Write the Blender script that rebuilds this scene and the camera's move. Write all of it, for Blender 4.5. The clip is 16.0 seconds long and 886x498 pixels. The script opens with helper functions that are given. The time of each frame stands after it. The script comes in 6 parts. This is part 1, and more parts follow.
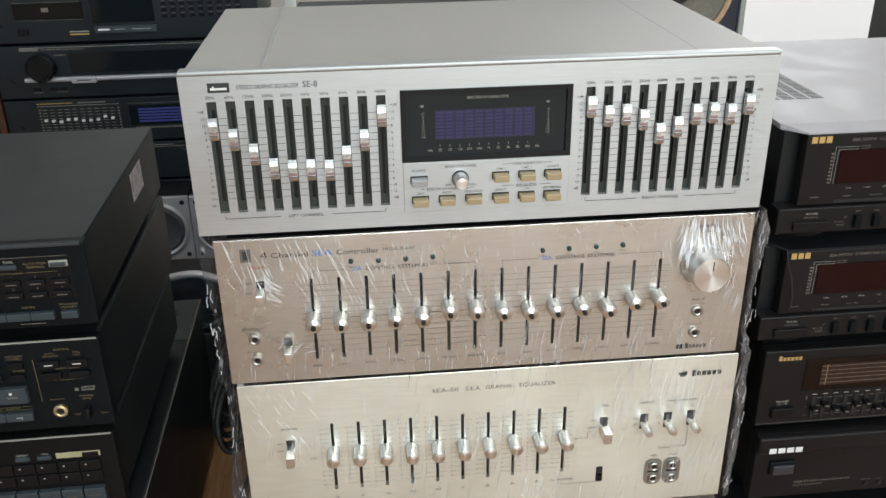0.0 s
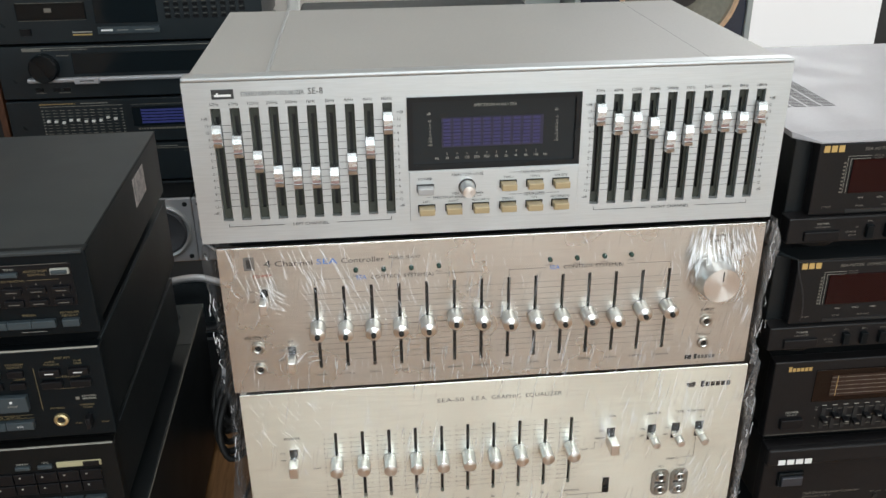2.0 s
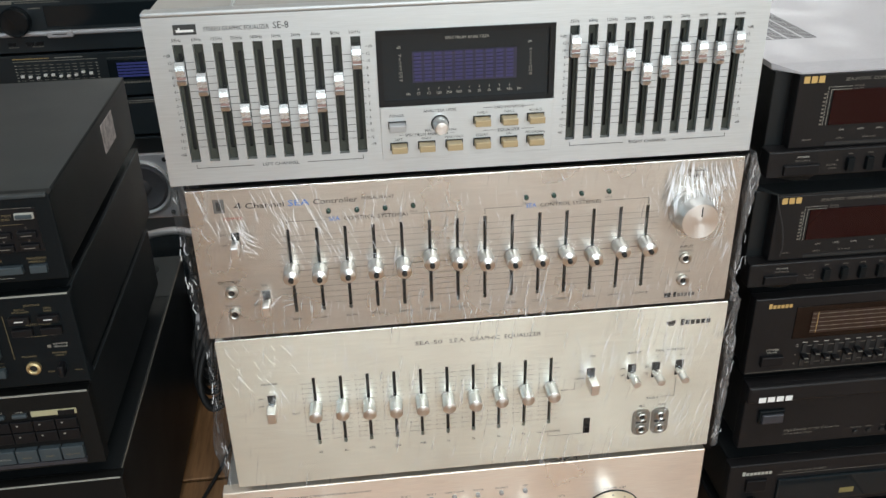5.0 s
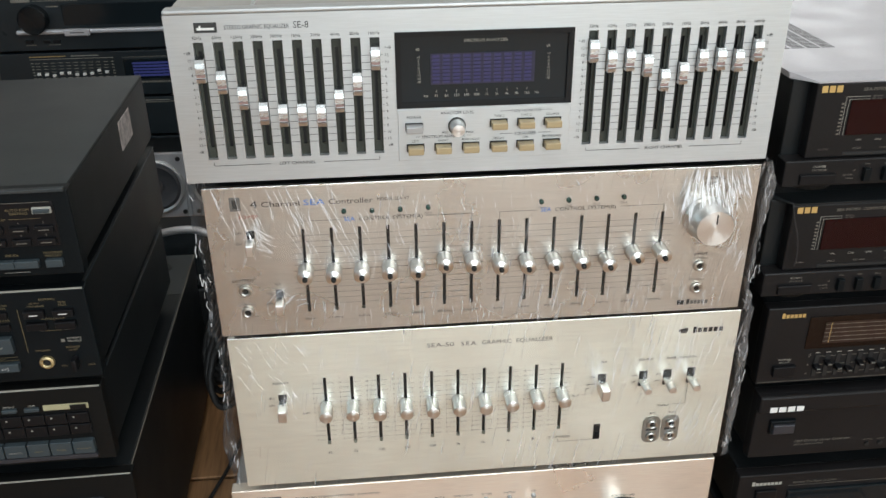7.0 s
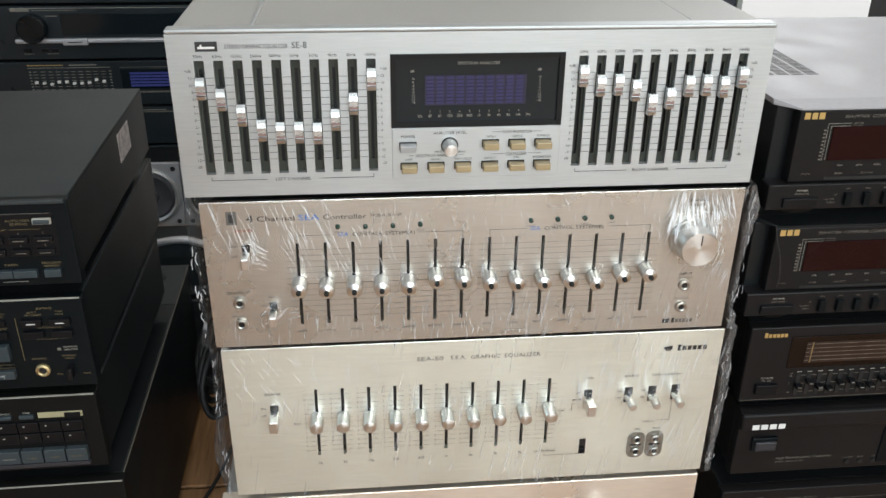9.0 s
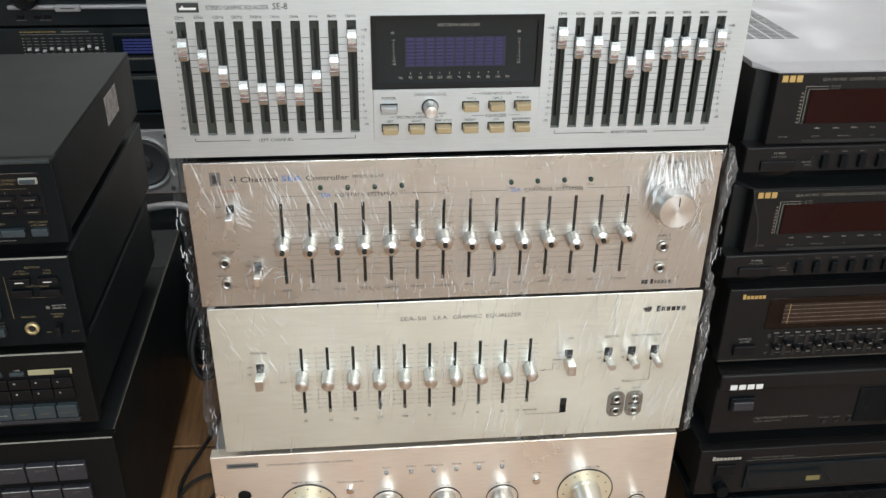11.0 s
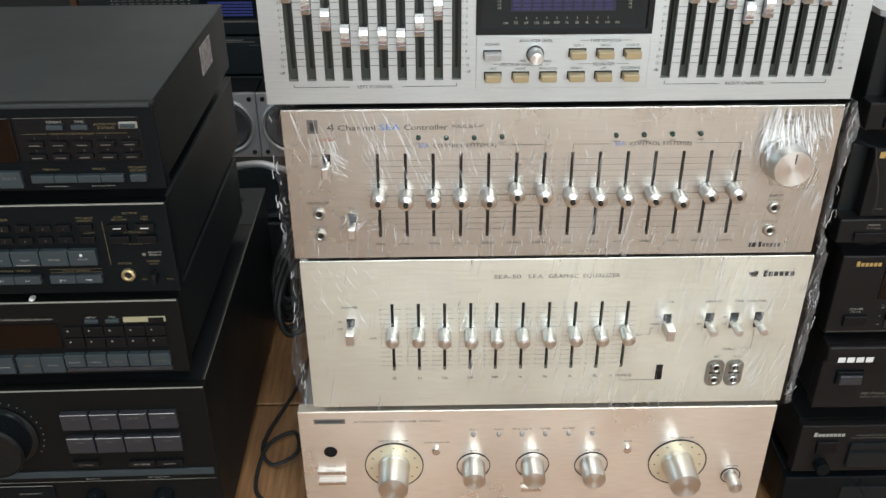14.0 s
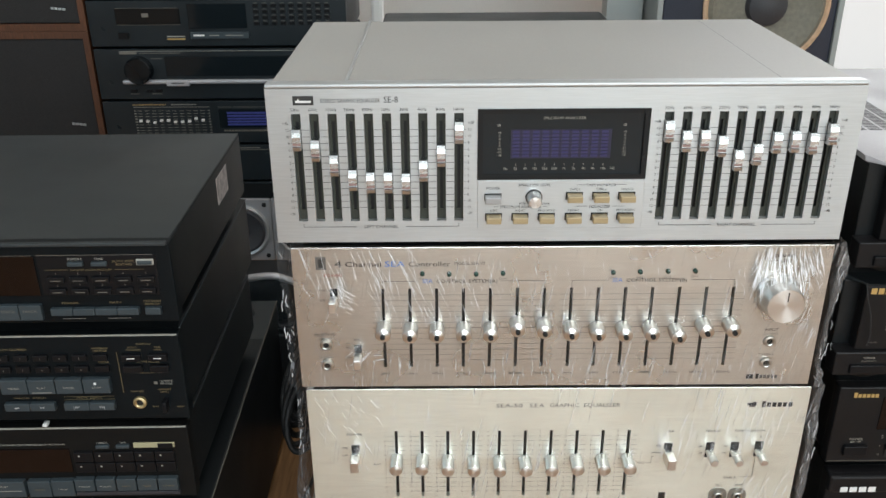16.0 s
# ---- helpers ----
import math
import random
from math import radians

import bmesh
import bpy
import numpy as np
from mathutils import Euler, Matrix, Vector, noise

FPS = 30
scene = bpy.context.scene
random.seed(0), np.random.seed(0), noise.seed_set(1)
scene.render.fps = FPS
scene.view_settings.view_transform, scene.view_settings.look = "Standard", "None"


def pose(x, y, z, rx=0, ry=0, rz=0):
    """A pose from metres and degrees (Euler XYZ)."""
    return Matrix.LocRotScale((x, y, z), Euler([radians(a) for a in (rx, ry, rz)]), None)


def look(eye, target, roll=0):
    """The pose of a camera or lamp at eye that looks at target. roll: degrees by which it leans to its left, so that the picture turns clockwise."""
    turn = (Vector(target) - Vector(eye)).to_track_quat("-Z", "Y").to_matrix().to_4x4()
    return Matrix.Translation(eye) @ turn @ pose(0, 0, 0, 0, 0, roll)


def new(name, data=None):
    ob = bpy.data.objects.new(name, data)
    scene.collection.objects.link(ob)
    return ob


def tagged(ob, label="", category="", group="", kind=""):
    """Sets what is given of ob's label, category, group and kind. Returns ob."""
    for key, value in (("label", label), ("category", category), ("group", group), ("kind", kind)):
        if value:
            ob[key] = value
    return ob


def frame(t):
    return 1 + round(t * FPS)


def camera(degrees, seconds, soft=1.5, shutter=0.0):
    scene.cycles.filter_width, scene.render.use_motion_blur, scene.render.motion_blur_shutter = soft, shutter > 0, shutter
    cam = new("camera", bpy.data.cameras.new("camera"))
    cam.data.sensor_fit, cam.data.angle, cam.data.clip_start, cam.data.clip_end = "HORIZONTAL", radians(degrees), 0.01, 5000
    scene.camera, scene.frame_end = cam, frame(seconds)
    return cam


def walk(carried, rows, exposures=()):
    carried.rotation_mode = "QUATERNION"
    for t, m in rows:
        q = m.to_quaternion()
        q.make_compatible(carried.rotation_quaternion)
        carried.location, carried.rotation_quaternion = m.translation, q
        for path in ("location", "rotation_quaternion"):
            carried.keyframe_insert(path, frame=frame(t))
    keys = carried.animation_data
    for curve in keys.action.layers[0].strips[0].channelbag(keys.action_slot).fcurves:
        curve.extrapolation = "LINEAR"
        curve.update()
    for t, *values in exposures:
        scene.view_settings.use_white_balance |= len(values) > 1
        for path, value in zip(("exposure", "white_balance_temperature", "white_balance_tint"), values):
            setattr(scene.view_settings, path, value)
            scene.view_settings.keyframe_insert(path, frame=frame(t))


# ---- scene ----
cam = camera(53.46, 16.0)
PATH = [
    (0, (-0.0910, -0.6102, 0.7179), (-0.0068, 0.2896, 0.2899), -0.87),
    (0.5, (-0.0864, -0.6038, 0.7155), (-0.0036, 0.2919, 0.2786), -1.16),
    (1, (-0.0847, -0.5969, 0.7143), (-0.0025, 0.2971, 0.2739), -0.88),
    (1.5, (-0.0919, -0.5968, 0.7160), (-0.0148, 0.3001, 0.2807), -0.54),
    (2, (-0.0930, -0.5985, 0.7207), (-0.0112, 0.3011, 0.2918), -0.67),
    (2.5, (-0.0837, -0.5984, 0.7219), (0.0137, 0.3007, 0.2950), -0.81),
    (3, (-0.0808, -0.5988, 0.7178), (0.0203, 0.2906, 0.2720), -1.06),
    (3.5, (-0.0757, -0.5969, 0.7064), (0.0230, 0.2843, 0.2441), -1.60),
    (4, (-0.0801, -0.5955, 0.7047), (0.0140, 0.2851, 0.2402), -1.44),
    (6.5, (-0.0809, -0.5987, 0.6972), (0.0012, 0.2760, 0.2195), -1.36),
    (7, (-0.0855, -0.5982, 0.6995), (-0.0051, 0.2844, 0.2363), -0.50),
    (7.5, (-0.0840, -0.6035, 0.7111), (0.0042, 0.2819, 0.2547), 0.22),
    (8, (-0.0837, -0.6020, 0.6944), (0.0009, 0.2736, 0.2187), 0.63),
    (8.5, (-0.0964, -0.6030, 0.7000), (-0.0261, 0.2758, 0.2279), 0.88),
    (9, (-0.0861, -0.6100, 0.7099), (0.0040, 0.2776, 0.2582), 0.69),
    (11.5, (-0.0724, -0.6255, 0.7045), (0.0150, 0.2440, 0.2185), 0.83),
    (12, (-0.0913, -0.6158, 0.6918), (-0.0449, 0.2555, 0.2032), 1.06),
    (12.5, (-0.0991, -0.6251, 0.6975), (-0.0801, 0.2544, 0.2220), 1.27),
    (13, (-0.1015, -0.6180, 0.6932), (-0.1036, 0.2591, 0.2129), 0.38),
    (13.5, (-0.1041, -0.6150, 0.6819), (-0.1069, 0.2519, 0.1835), -0.57),
    (14, (-0.0968, -0.6150, 0.6804), (-0.0828, 0.2504, 0.1796), -0.24),
    (14.5, (-0.0974, -0.6139, 0.6860), (-0.0708, 0.2594, 0.1994), -0.11),
    (15, (-0.1044, -0.6070, 0.7129), (-0.0495, 0.2842, 0.2627), 0.75),
    (15.5, (-0.1024, -0.6105, 0.7262), (-0.0377, 0.2906, 0.2975), 0.78),
    (16, (-0.0878, -0.6169, 0.7264), (-0.0892, 0.2916, 0.3086), -0.39),
]
walk(cam, [(t, look(eye, target, roll)) for t, eye, target, roll in PATH])

# ---- light ----
world = bpy.data.worlds.new("daylight")
scene.world = world
world.use_nodes = True
wn = world.node_tree.nodes
sky = wn.new("ShaderNodeTexSky")
sky.sky_type, sky.sun_disc, sky.sun_elevation, sky.sun_rotation = "NISHITA", False, radians(40), radians(150)
world.node_tree.links.new(sky.outputs[0], wn["Background"].inputs[0])
wn["Background"].inputs[1].default_value = 0.12


def area_lamp(name, eye, target, sx, sy, watts, colour):
    data = bpy.data.lights.new(name, "AREA")
    data.shape, data.size, data.size_y, data.energy, data.color = "RECTANGLE", sx, sy, watts, colour
    ob = new(name, data)
    ob.matrix_world = look(eye, target)
    return ob


# daylight through the shop front behind the camera, through a side window and through the window behind the stacks
area_lamp("shopfront_daylight", (0.70, -3.55, 1.45), (0.2, 0, 0.5), 2.7, 2.0, 80, (0.88, 0.975, 1.0))
area_lamp("window_daylight", (1.30, 2.02, 1.15), (0.9, -1.0, 0.2), 1.3, 1.7, 24, (0.95, 0.98, 1.0))
area_lamp("side_window_daylight", (-2.56, -1.7, 1.35), (-0.3, 0.3, 0.45), 1.6, 1.5, 13, (0.66, 0.88, 1.0))
area_lamp("ceiling_light", (0.1, -0.75, 2.55), (0.1, -0.70, 0.0), 1.3, 0.35, 20, (0.96, 0.99, 1.0))
scene.view_settings.exposure = 0.0


# ---- materials ----
def material(name, colour, rough=0.5, metal=0.0, grain=0.0, grain_size=0.01, stretch=(1, 1, 1), rough_var=0.0, bump=0.0, stain=0.0, stain_size=0.15, spec=0.5, coat=0.0, aniso=0.0, along="z"):
    """along: the way that highlights stretch, across the brushing ("z") or out from a turned centre ("radial")."""
    m = bpy.data.materials.new(name)
    m.use_nodes = True
    nt = m.node_tree
    n, ln = nt.nodes, nt.links
    bsdf = n["Principled BSDF"]
    bsdf.inputs["Metallic"].default_value = metal
    bsdf.inputs["Specular IOR Level"].default_value = spec
    bsdf.inputs["Coat Weight"].default_value = coat
    coord = n.new("ShaderNodeTexCoord")
    if aniso:
        bsdf.inputs["Anisotropic"].default_value = aniso
        way = n.new("ShaderNodeVectorMath")
        way.operation = "MULTIPLY_ADD"
        way.inputs[1].default_value = (1, 0, 1) if along == "radial" else (0, 0, 0)
        way.inputs[2].default_value = (0, 0.004, 0) if along == "radial" else (0, 0, 1)
        ln.new(coord.outputs["Object"], way.inputs[0])
        ln.new(way.outputs[0], bsdf.inputs["Tangent"])
    scale = n.new("ShaderNodeMapping")
    scale.inputs["Scale"].default_value = stretch
    ln.new(coord.outputs["Object"], scale.inputs[0])
    fine = n.new("ShaderNodeTexNoise")
    fine.inputs["Scale"].default_value = 1.0 / grain_size
    fine.inputs["Detail"].default_value = 4
    ln.new(scale.outputs[0], fine.inputs["Vector"])
    wide = n.new("ShaderNodeTexNoise")
    wide.inputs["Scale"].default_value = 1.0 / stain_size
    wide.inputs["Detail"].default_value = 5
    ln.new(coord.outputs["Object"], wide.inputs["Vector"])

    def span(src, low, high):
        r = n.new("ShaderNodeMapRange")
        r.inputs["From Min"].default_value, r.inputs["From Max"].default_value = 0.3, 0.7
        r.inputs["To Min"].default_value, r.inputs["To Max"].default_value = low, high
        ln.new(src, r.inputs["Value"])
        return r.outputs[0]

    def times(a, b):
        k = n.new("ShaderNodeMath")
        k.operation = "MULTIPLY"
        ln.new(a, k.inputs[0]), ln.new(b, k.inputs[1])
        return k.outputs[0]

    value = times(span(fine.outputs[0], 1 - grain, 1 + grain), span(wide.outputs[0], 1 - stain, 1 + stain))
    mixer = n.new("ShaderNodeVectorMath")
    mixer.operation = "SCALE"
    mixer.inputs[0].default_value = colour
    ln.new(value, mixer.inputs["Scale"])
    ln.new(mixer.outputs[0], bsdf.inputs["Base Color"])
    ln.new(span(wide.outputs[0], max(0.02, rough - rough_var), min(1, rough + rough_var)), bsdf.inputs["Roughness"])
    if bump:
        b = n.new("ShaderNodeBump")
        b.inputs["Strength"].default_value = bump
        b.inputs["Distance"].default_value = 0.0005
        ln.new(fine.outputs[0], b.inputs["Height"])
        ln.new(b.outputs[0], bsdf.inputs["Normal"])
    return m


def glowing(name, colour, strength):
    m = bpy.data.materials.new(name)
    m.use_nodes = True
    bsdf = m.node_tree.nodes["Principled BSDF"]
    bsdf.inputs["Base Color"].default_value = (*[c * 0.3 for c in colour], 1)
    bsdf.inputs["Emission Color"].default_value = (*colour, 1)
    bsdf.inputs["Emission Strength"].default_value = strength
    return m


def film_material(name, haze_base, crease_glint_most):
    """Clear wrapping film: see-through, glossy, with white streaks and haze painted in for glints on its creases."""
    m = bpy.data.materials.new(name)
    m.use_nodes = True
    nt = m.node_tree
    n, ln = nt.nodes, nt.links
    n.remove(n["Principled BSDF"])
    out = n["Material Output"]
    coord = n.new("ShaderNodeTexCoord")
    lean = n.new("ShaderNodeMapping")
    lean.inputs["Rotation"].default_value = (0, radians(-9), 0)
    ln.new(coord.outputs["Object"], lean.inputs[0])
    scale = n.new("ShaderNodeMapping")
    scale.inputs["Scale"].default_value = (520, 80, 17)
    ln.new(lean.outputs[0], scale.inputs[0])
    streak = n.new("ShaderNodeTexNoise")
    streak.inputs["Scale"].default_value = 1.0
    streak.inputs["Detail"].default_value = 3
    ln.new(scale.outputs[0], streak.inputs["Vector"])
    patch = n.new("ShaderNodeTexNoise")
    patch.inputs["Scale"].default_value = 24.0
    ln.new(coord.outputs["Object"], patch.inputs["Vector"])

    def span(src, low, high, to):
        r = n.new("ShaderNodeMapRange")
        r.inputs["From Min"].default_value, r.inputs["From Max"].default_value = low, high
        r.inputs["To Min"].default_value, r.inputs["To Max"].default_value = 0.0, to
        ln.new(src, r.inputs["Value"])
        return r.outputs[0]

    both = n.new("ShaderNodeMath")
    both.operation = "MULTIPLY"
    ln.new(span(streak.outputs[0], 0.60, 0.68, 1.0), both.inputs[0]), ln.new(span(patch.outputs[0], 0.44, 0.60, crease_glint_most), both.inputs[1])
    haze = n.new("ShaderNodeMath")
    haze.inputs[1].default_value = haze_base
    ln.new(both.outputs[0], haze.inputs[0])
    crease = haze
    dimple = n.new("ShaderNodeTexNoise")
    dimple.inputs["Scale"].default_value = 75.0
    ln.new(coord.outputs["Object"], dimple.inputs["Vector"])
    relief = n.new("ShaderNodeMath")
    ln.new(streak.outputs[0], relief.inputs[0]), ln.new(dimple.outputs[0], relief.inputs[1])
    bump = n.new("ShaderNodeBump")
    bump.inputs["Strength"].default_value, bump.inputs["Distance"].default_value = 0.8, 0.0022
    ln.new(relief.outputs[0], bump.inputs["Height"])
    clear = n.new("ShaderNodeBsdfTransparent")
    clear.inputs[0].default_value = (0.97, 0.965, 0.955, 1)
    gloss = n.new("ShaderNodeBsdfGlossy")
    gloss.inputs["Roughness"].default_value = 0.07
    ln.new(bump.outputs[0], gloss.inputs["Normal"])
    fresnel = n.new("ShaderNodeFresnel")
    fresnel.inputs["IOR"].default_value = 1.45
    ln.new(bump.outputs[0], fresnel.inputs["Normal"])
    top = n.new("ShaderNodeMixShader")
    most = n.new("ShaderNodeMath")
    most.operation, most.inputs[1].default_value = "MINIMUM", 0.22
    ln.new(fresnel.outputs[0], most.inputs[0])
    ln.new(most.outputs[0], top.inputs[0]), ln.new(clear.outputs[0], top.inputs[1]), ln.new(gloss.outputs[0], top.inputs[2])
    white = n.new("ShaderNodeBsdfDiffuse")
    white.inputs[0].default_value = (0.86, 0.85, 0.87, 1)
    whole = n.new("ShaderNodeMixShader")
    ln.new(crease.outputs[0], whole.inputs[0]), ln.new(top.outputs[0], whole.inputs[1]), ln.new(white.outputs[0], whole.inputs[2])
    ln.new(whole.outputs[0], out.inputs[0])
    return m


ALU = dict(metal=0.62, grain=0.05, grain_size=0.0006, stretch=(0.03, 1, 1), rough_var=0.06, bump=0.12, stain=0.03)
BRUSHED = {**ALU, "metal": 0.88, "aniso": 0.6, "rough_var": 0.04, "grain": 0.07, "stain": 0.05, "stain_size": 0.09}
silver = material("satin_silver", (0.510, 0.525, 0.530), 0.42, **{**ALU, "metal": 0.75, "aniso": 0.4})
champagne = material("champagne_aluminium", (0.625, 0.592, 0.545), 0.28, **BRUSHED)
pale_alu = material("pale_brushed_aluminium", (0.93, 0.94, 0.86), 0.33, **{**BRUSHED, "metal": 0.75})
rose_alu = material("rose_aluminium", (0.96, 0.87, 0.77), 0.30, **{**BRUSHED, "metal": 0.8})
turned = material("turned_knob_aluminium", (0.80, 0.80, 0.785), 0.30, 1.0, grain=0.05, grain_size=0.0008, rough_var=0.04, aniso=0.75, along="radial")
nickel = material("dull_nickel", (0.52, 0.51, 0.48), 0.30, 1.0, grain=0.05, grain_size=0.0008, rough_var=0.05)
fader_alu = material("satin_fader", (0.60, 0.62, 0.63), 0.26, 1.0, grain=0.05, grain_size=0.0008, rough_var=0.05)
cream_alu = material("cream_dial", (0.86, 0.76, 0.56), 0.34, 0.5, grain=0.05, grain_size=0.0008, rough_var=0.05)
chrome = material("turned_aluminium", (0.86, 0.86, 0.85), 0.22, 1.0, grain=0.05, grain_size=0.0008, rough_var=0.05)
knob_alu = material("satin_knob", (0.80, 0.79, 0.77), 0.26, 1.0, grain=0.04, grain_size=0.0007, rough_var=0.06)
grey_paint = material("grey_enamel", (0.365, 0.355, 0.335), 0.48, spec=0.3, grain=0.03, grain_size=0.002, stain=0.06, stain_size=0.12, bump=0.10, rough_var=0.06)
scuffed = material("scuffed_grey_steel", (0.38, 0.37, 0.385), 0.52, 0.0, spec=0.3, grain=0.05, grain_size=0.004, stretch=(1, 6, 1), stain=0.12, stain_size=0.05, bump=0.1, rough_var=0.12)
olive = material("slot_bed", (0.032, 0.035, 0.026), 0.6, grain=0.1, grain_size=0.002)
black = material("black_gap", (0.008, 0.008, 0.008), 0.6)
black_face = material("black_faceplate", (0.0058, 0.0076, 0.0088), 0.30, spec=0.11, grain=0.1, grain_size=0.002, stain=0.10, rough_var=0.08, bump=0.05)
brown_face = material("brown_black_faceplate", (0.0078, 0.0078, 0.0076), 0.33, spec=0.11, grain=0.08, grain_size=0.002, stain=0.1, rough_var=0.08, bump=0.05)
grey_black = material("greyish_black_faceplate", (0.0112, 0.0106, 0.0112), 0.36, spec=0.20, grain=0.1, grain_size=0.002, stain=0.10, rough_var=0.08, bump=0.05)
# bluish light on the rear stack's fronts is mixed into this black
blue_lit_black = material("blue_lit_black_faceplate", (0.0120, 0.0175, 0.0210), 0.34, spec=0.35, grain=0.1, grain_size=0.002, stain=0.10, rough_var=0.08, bump=0.05)
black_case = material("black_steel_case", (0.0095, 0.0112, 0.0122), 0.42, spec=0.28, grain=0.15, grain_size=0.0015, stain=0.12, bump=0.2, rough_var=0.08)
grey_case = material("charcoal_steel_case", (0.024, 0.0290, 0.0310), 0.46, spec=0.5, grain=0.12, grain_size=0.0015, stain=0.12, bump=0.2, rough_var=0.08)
gloss_black = material("gloss_black", (0.0065, 0.0085, 0.0100), 0.10, spec=0.3, rough_var=0.04)
slate_button = material("slate_button", (0.036, 0.050, 0.058), 0.45, 0.1, grain=0.06, grain_size=0.0006, stretch=(0.05, 1, 1))
dark_button = material("dark_button", (0.007, 0.007, 0.008), 0.35, spec=0.2, stain=0.1)
mauve_button = material("mauve_grey_button", (0.050, 0.052, 0.062), 0.30, 0.4, grain=0.10, grain_size=0.0006, stretch=(0.05, 1, 1))
tan_button = material("tan_button", (0.42, 0.33, 0.19), 0.38, 0.3, grain=0.08, grain_size=0.001, stretch=(0.05, 1, 1))
grey_button = material("grey_button", (0.38, 0.38, 0.38), 0.38, 0.4)
ink = material("black_ink", (0.03, 0.03, 0.03), 0.6)
grey_ink = material("grey_ink", (0.16, 0.15, 0.14), 0.6)
blue_ink = material("blue_ink", (0.10, 0.28, 0.75), 0.6)
red_ink = material("red_ink", (0.55, 0.16, 0.10), 0.6)
dull_red = material("dull_red_line", (0.30, 0.19, 0.17), 0.45)
gold_ink = material("gold_ink", (0.60, 0.42, 0.16), 0.35, 0.5)
dim_gold = material("dim_gold_ink", (0.18, 0.14, 0.070), 0.5)
pale_ink = material("pale_ink", (0.34, 0.33, 0.29), 0.6)
dim_ink = material("dim_ink", (0.17, 0.155, 0.13), 0.6)
white_ink = material("white_ink", (0.78, 0.78, 0.76), 0.5)
smoke = material("smoked_window", (0.0085, 0.0125, 0.0150), 0.07, spec=0.33)
brown_window = material("brown_display_window", (0.008, 0.004, 0.003), 0.10, spec=0.3)
red_window = material("dark_red_display_window", (0.015, 0.003, 0.0035), 0.10, spec=0.22)
violet = glowing("violet_fluorescent_cell", (0.07, 0.055, 0.25), 0.075)
violet_bed = glowing("violet_display_bed", (0.03, 0.025, 0.09), 0.08)
blue_bar = glowing("blue_display_line", (0.05, 0.065, 0.30), 0.22)
# more white haze at the ends stands for the light they catch
film = film_material("wrapping_film", 0.003, 0.30)
film_end = film_material("gathered_wrapping_film", 0.045, 0.5)
film_flap = film_material("bunched_wrapping_film", 0.085, 0.85)
# white for the strips that imitate bright glints on the film
glint_white = material("film_crease_glint", (0.90, 0.90, 0.92), 0.18, spec=0.9)
rubber = material("black_rubber", (0.02, 0.02, 0.02), 0.7)
brass = material("brass", (0.60, 0.48, 0.26), 0.42, 0.9)
walnut = material("walnut_veneer", (0.085, 0.032, 0.014), 0.42, grain=0.35, grain_size=0.006, stretch=(3, 3, 0.3), stain=0.2, bump=0.1)
grille_cloth = material("dark_grille_cloth", (0.019, 0.018, 0.018), 0.9, grain=0.4, grain_size=0.0012, bump=0.5, stain=0.1)
cone_paper = material("speaker_cone_paper", (0.05, 0.05, 0.055), 0.6, grain=0.1, grain_size=0.003)
silver_plastic = material("silver_plastic", (0.50, 0.50, 0.52), 0.40, 0.5, grain=0.04, grain_size=0.002)
navy_case = material("navy_black_vinyl", (0.022, 0.027, 0.045), 0.42, grain=0.2, grain_size=0.002, stain=0.1)
tan_ring = material("tan_surround", (0.62, 0.42, 0.27), 0.45, grain=0.1, grain_size=0.01)
wall_paint = material("white_wall_paint", (0.80, 0.80, 0.78), 0.75, grain=0.03, grain_size=0.004, stain=0.04, stain_size=0.6, bump=0.1)
dimming_brown = material("dim_brown_unseen_wall", (0.16, 0.115, 0.085), 0.6, grain=0.2, grain_size=0.02, stretch=(3, 3, 0.3), stain=0.2, stain_size=0.4)
ceiling_paint = material("ceiling_paint", (0.82, 0.82, 0.80), 0.85, stain=0.03, stain_size=0.8)
wood_floor = material("laminate_board", (0.34, 0.180, 0.082), 0.38, grain=0.30, grain_size=0.02, stretch=(4, 0.35, 1), stain=0.18, stain_size=0.10, bump=0.08, rough_var=0.08)
grey_trim = material("grey_painted_metal", (0.34, 0.37, 0.36), 0.5, stain=0.06)
daylight_pane = glowing("overcast_daylight", (0.95, 0.95, 0.94), 0.74)
sticker = material("paper_sticker", (0.45, 0.40, 0.38), 0.6, grain=0.3, grain_size=0.004, stain=0.3, stain_size=0.01)


# ---- mesh helpers ----
def box(bm, x0, x1, y0, y1, z0, z1, bevel=0.0, segs=2):
    made = bmesh.ops.create_cube(bm, size=1.0)["verts"]
    for v in made:
        v.co = Vector(((x0 + x1) / 2 + v.co.x * (x1 - x0), (y0 + y1) / 2 + v.co.y * (y1 - y0), (z0 + z1) / 2 + v.co.z * (z1 - z0)))
    if bevel > 0:
        edges = list({e for v in made for e in v.link_edges})
        bmesh.ops.bevel(bm, geom=edges, offset=bevel, segments=segs, profile=0.5, affect="EDGES")
    return bm


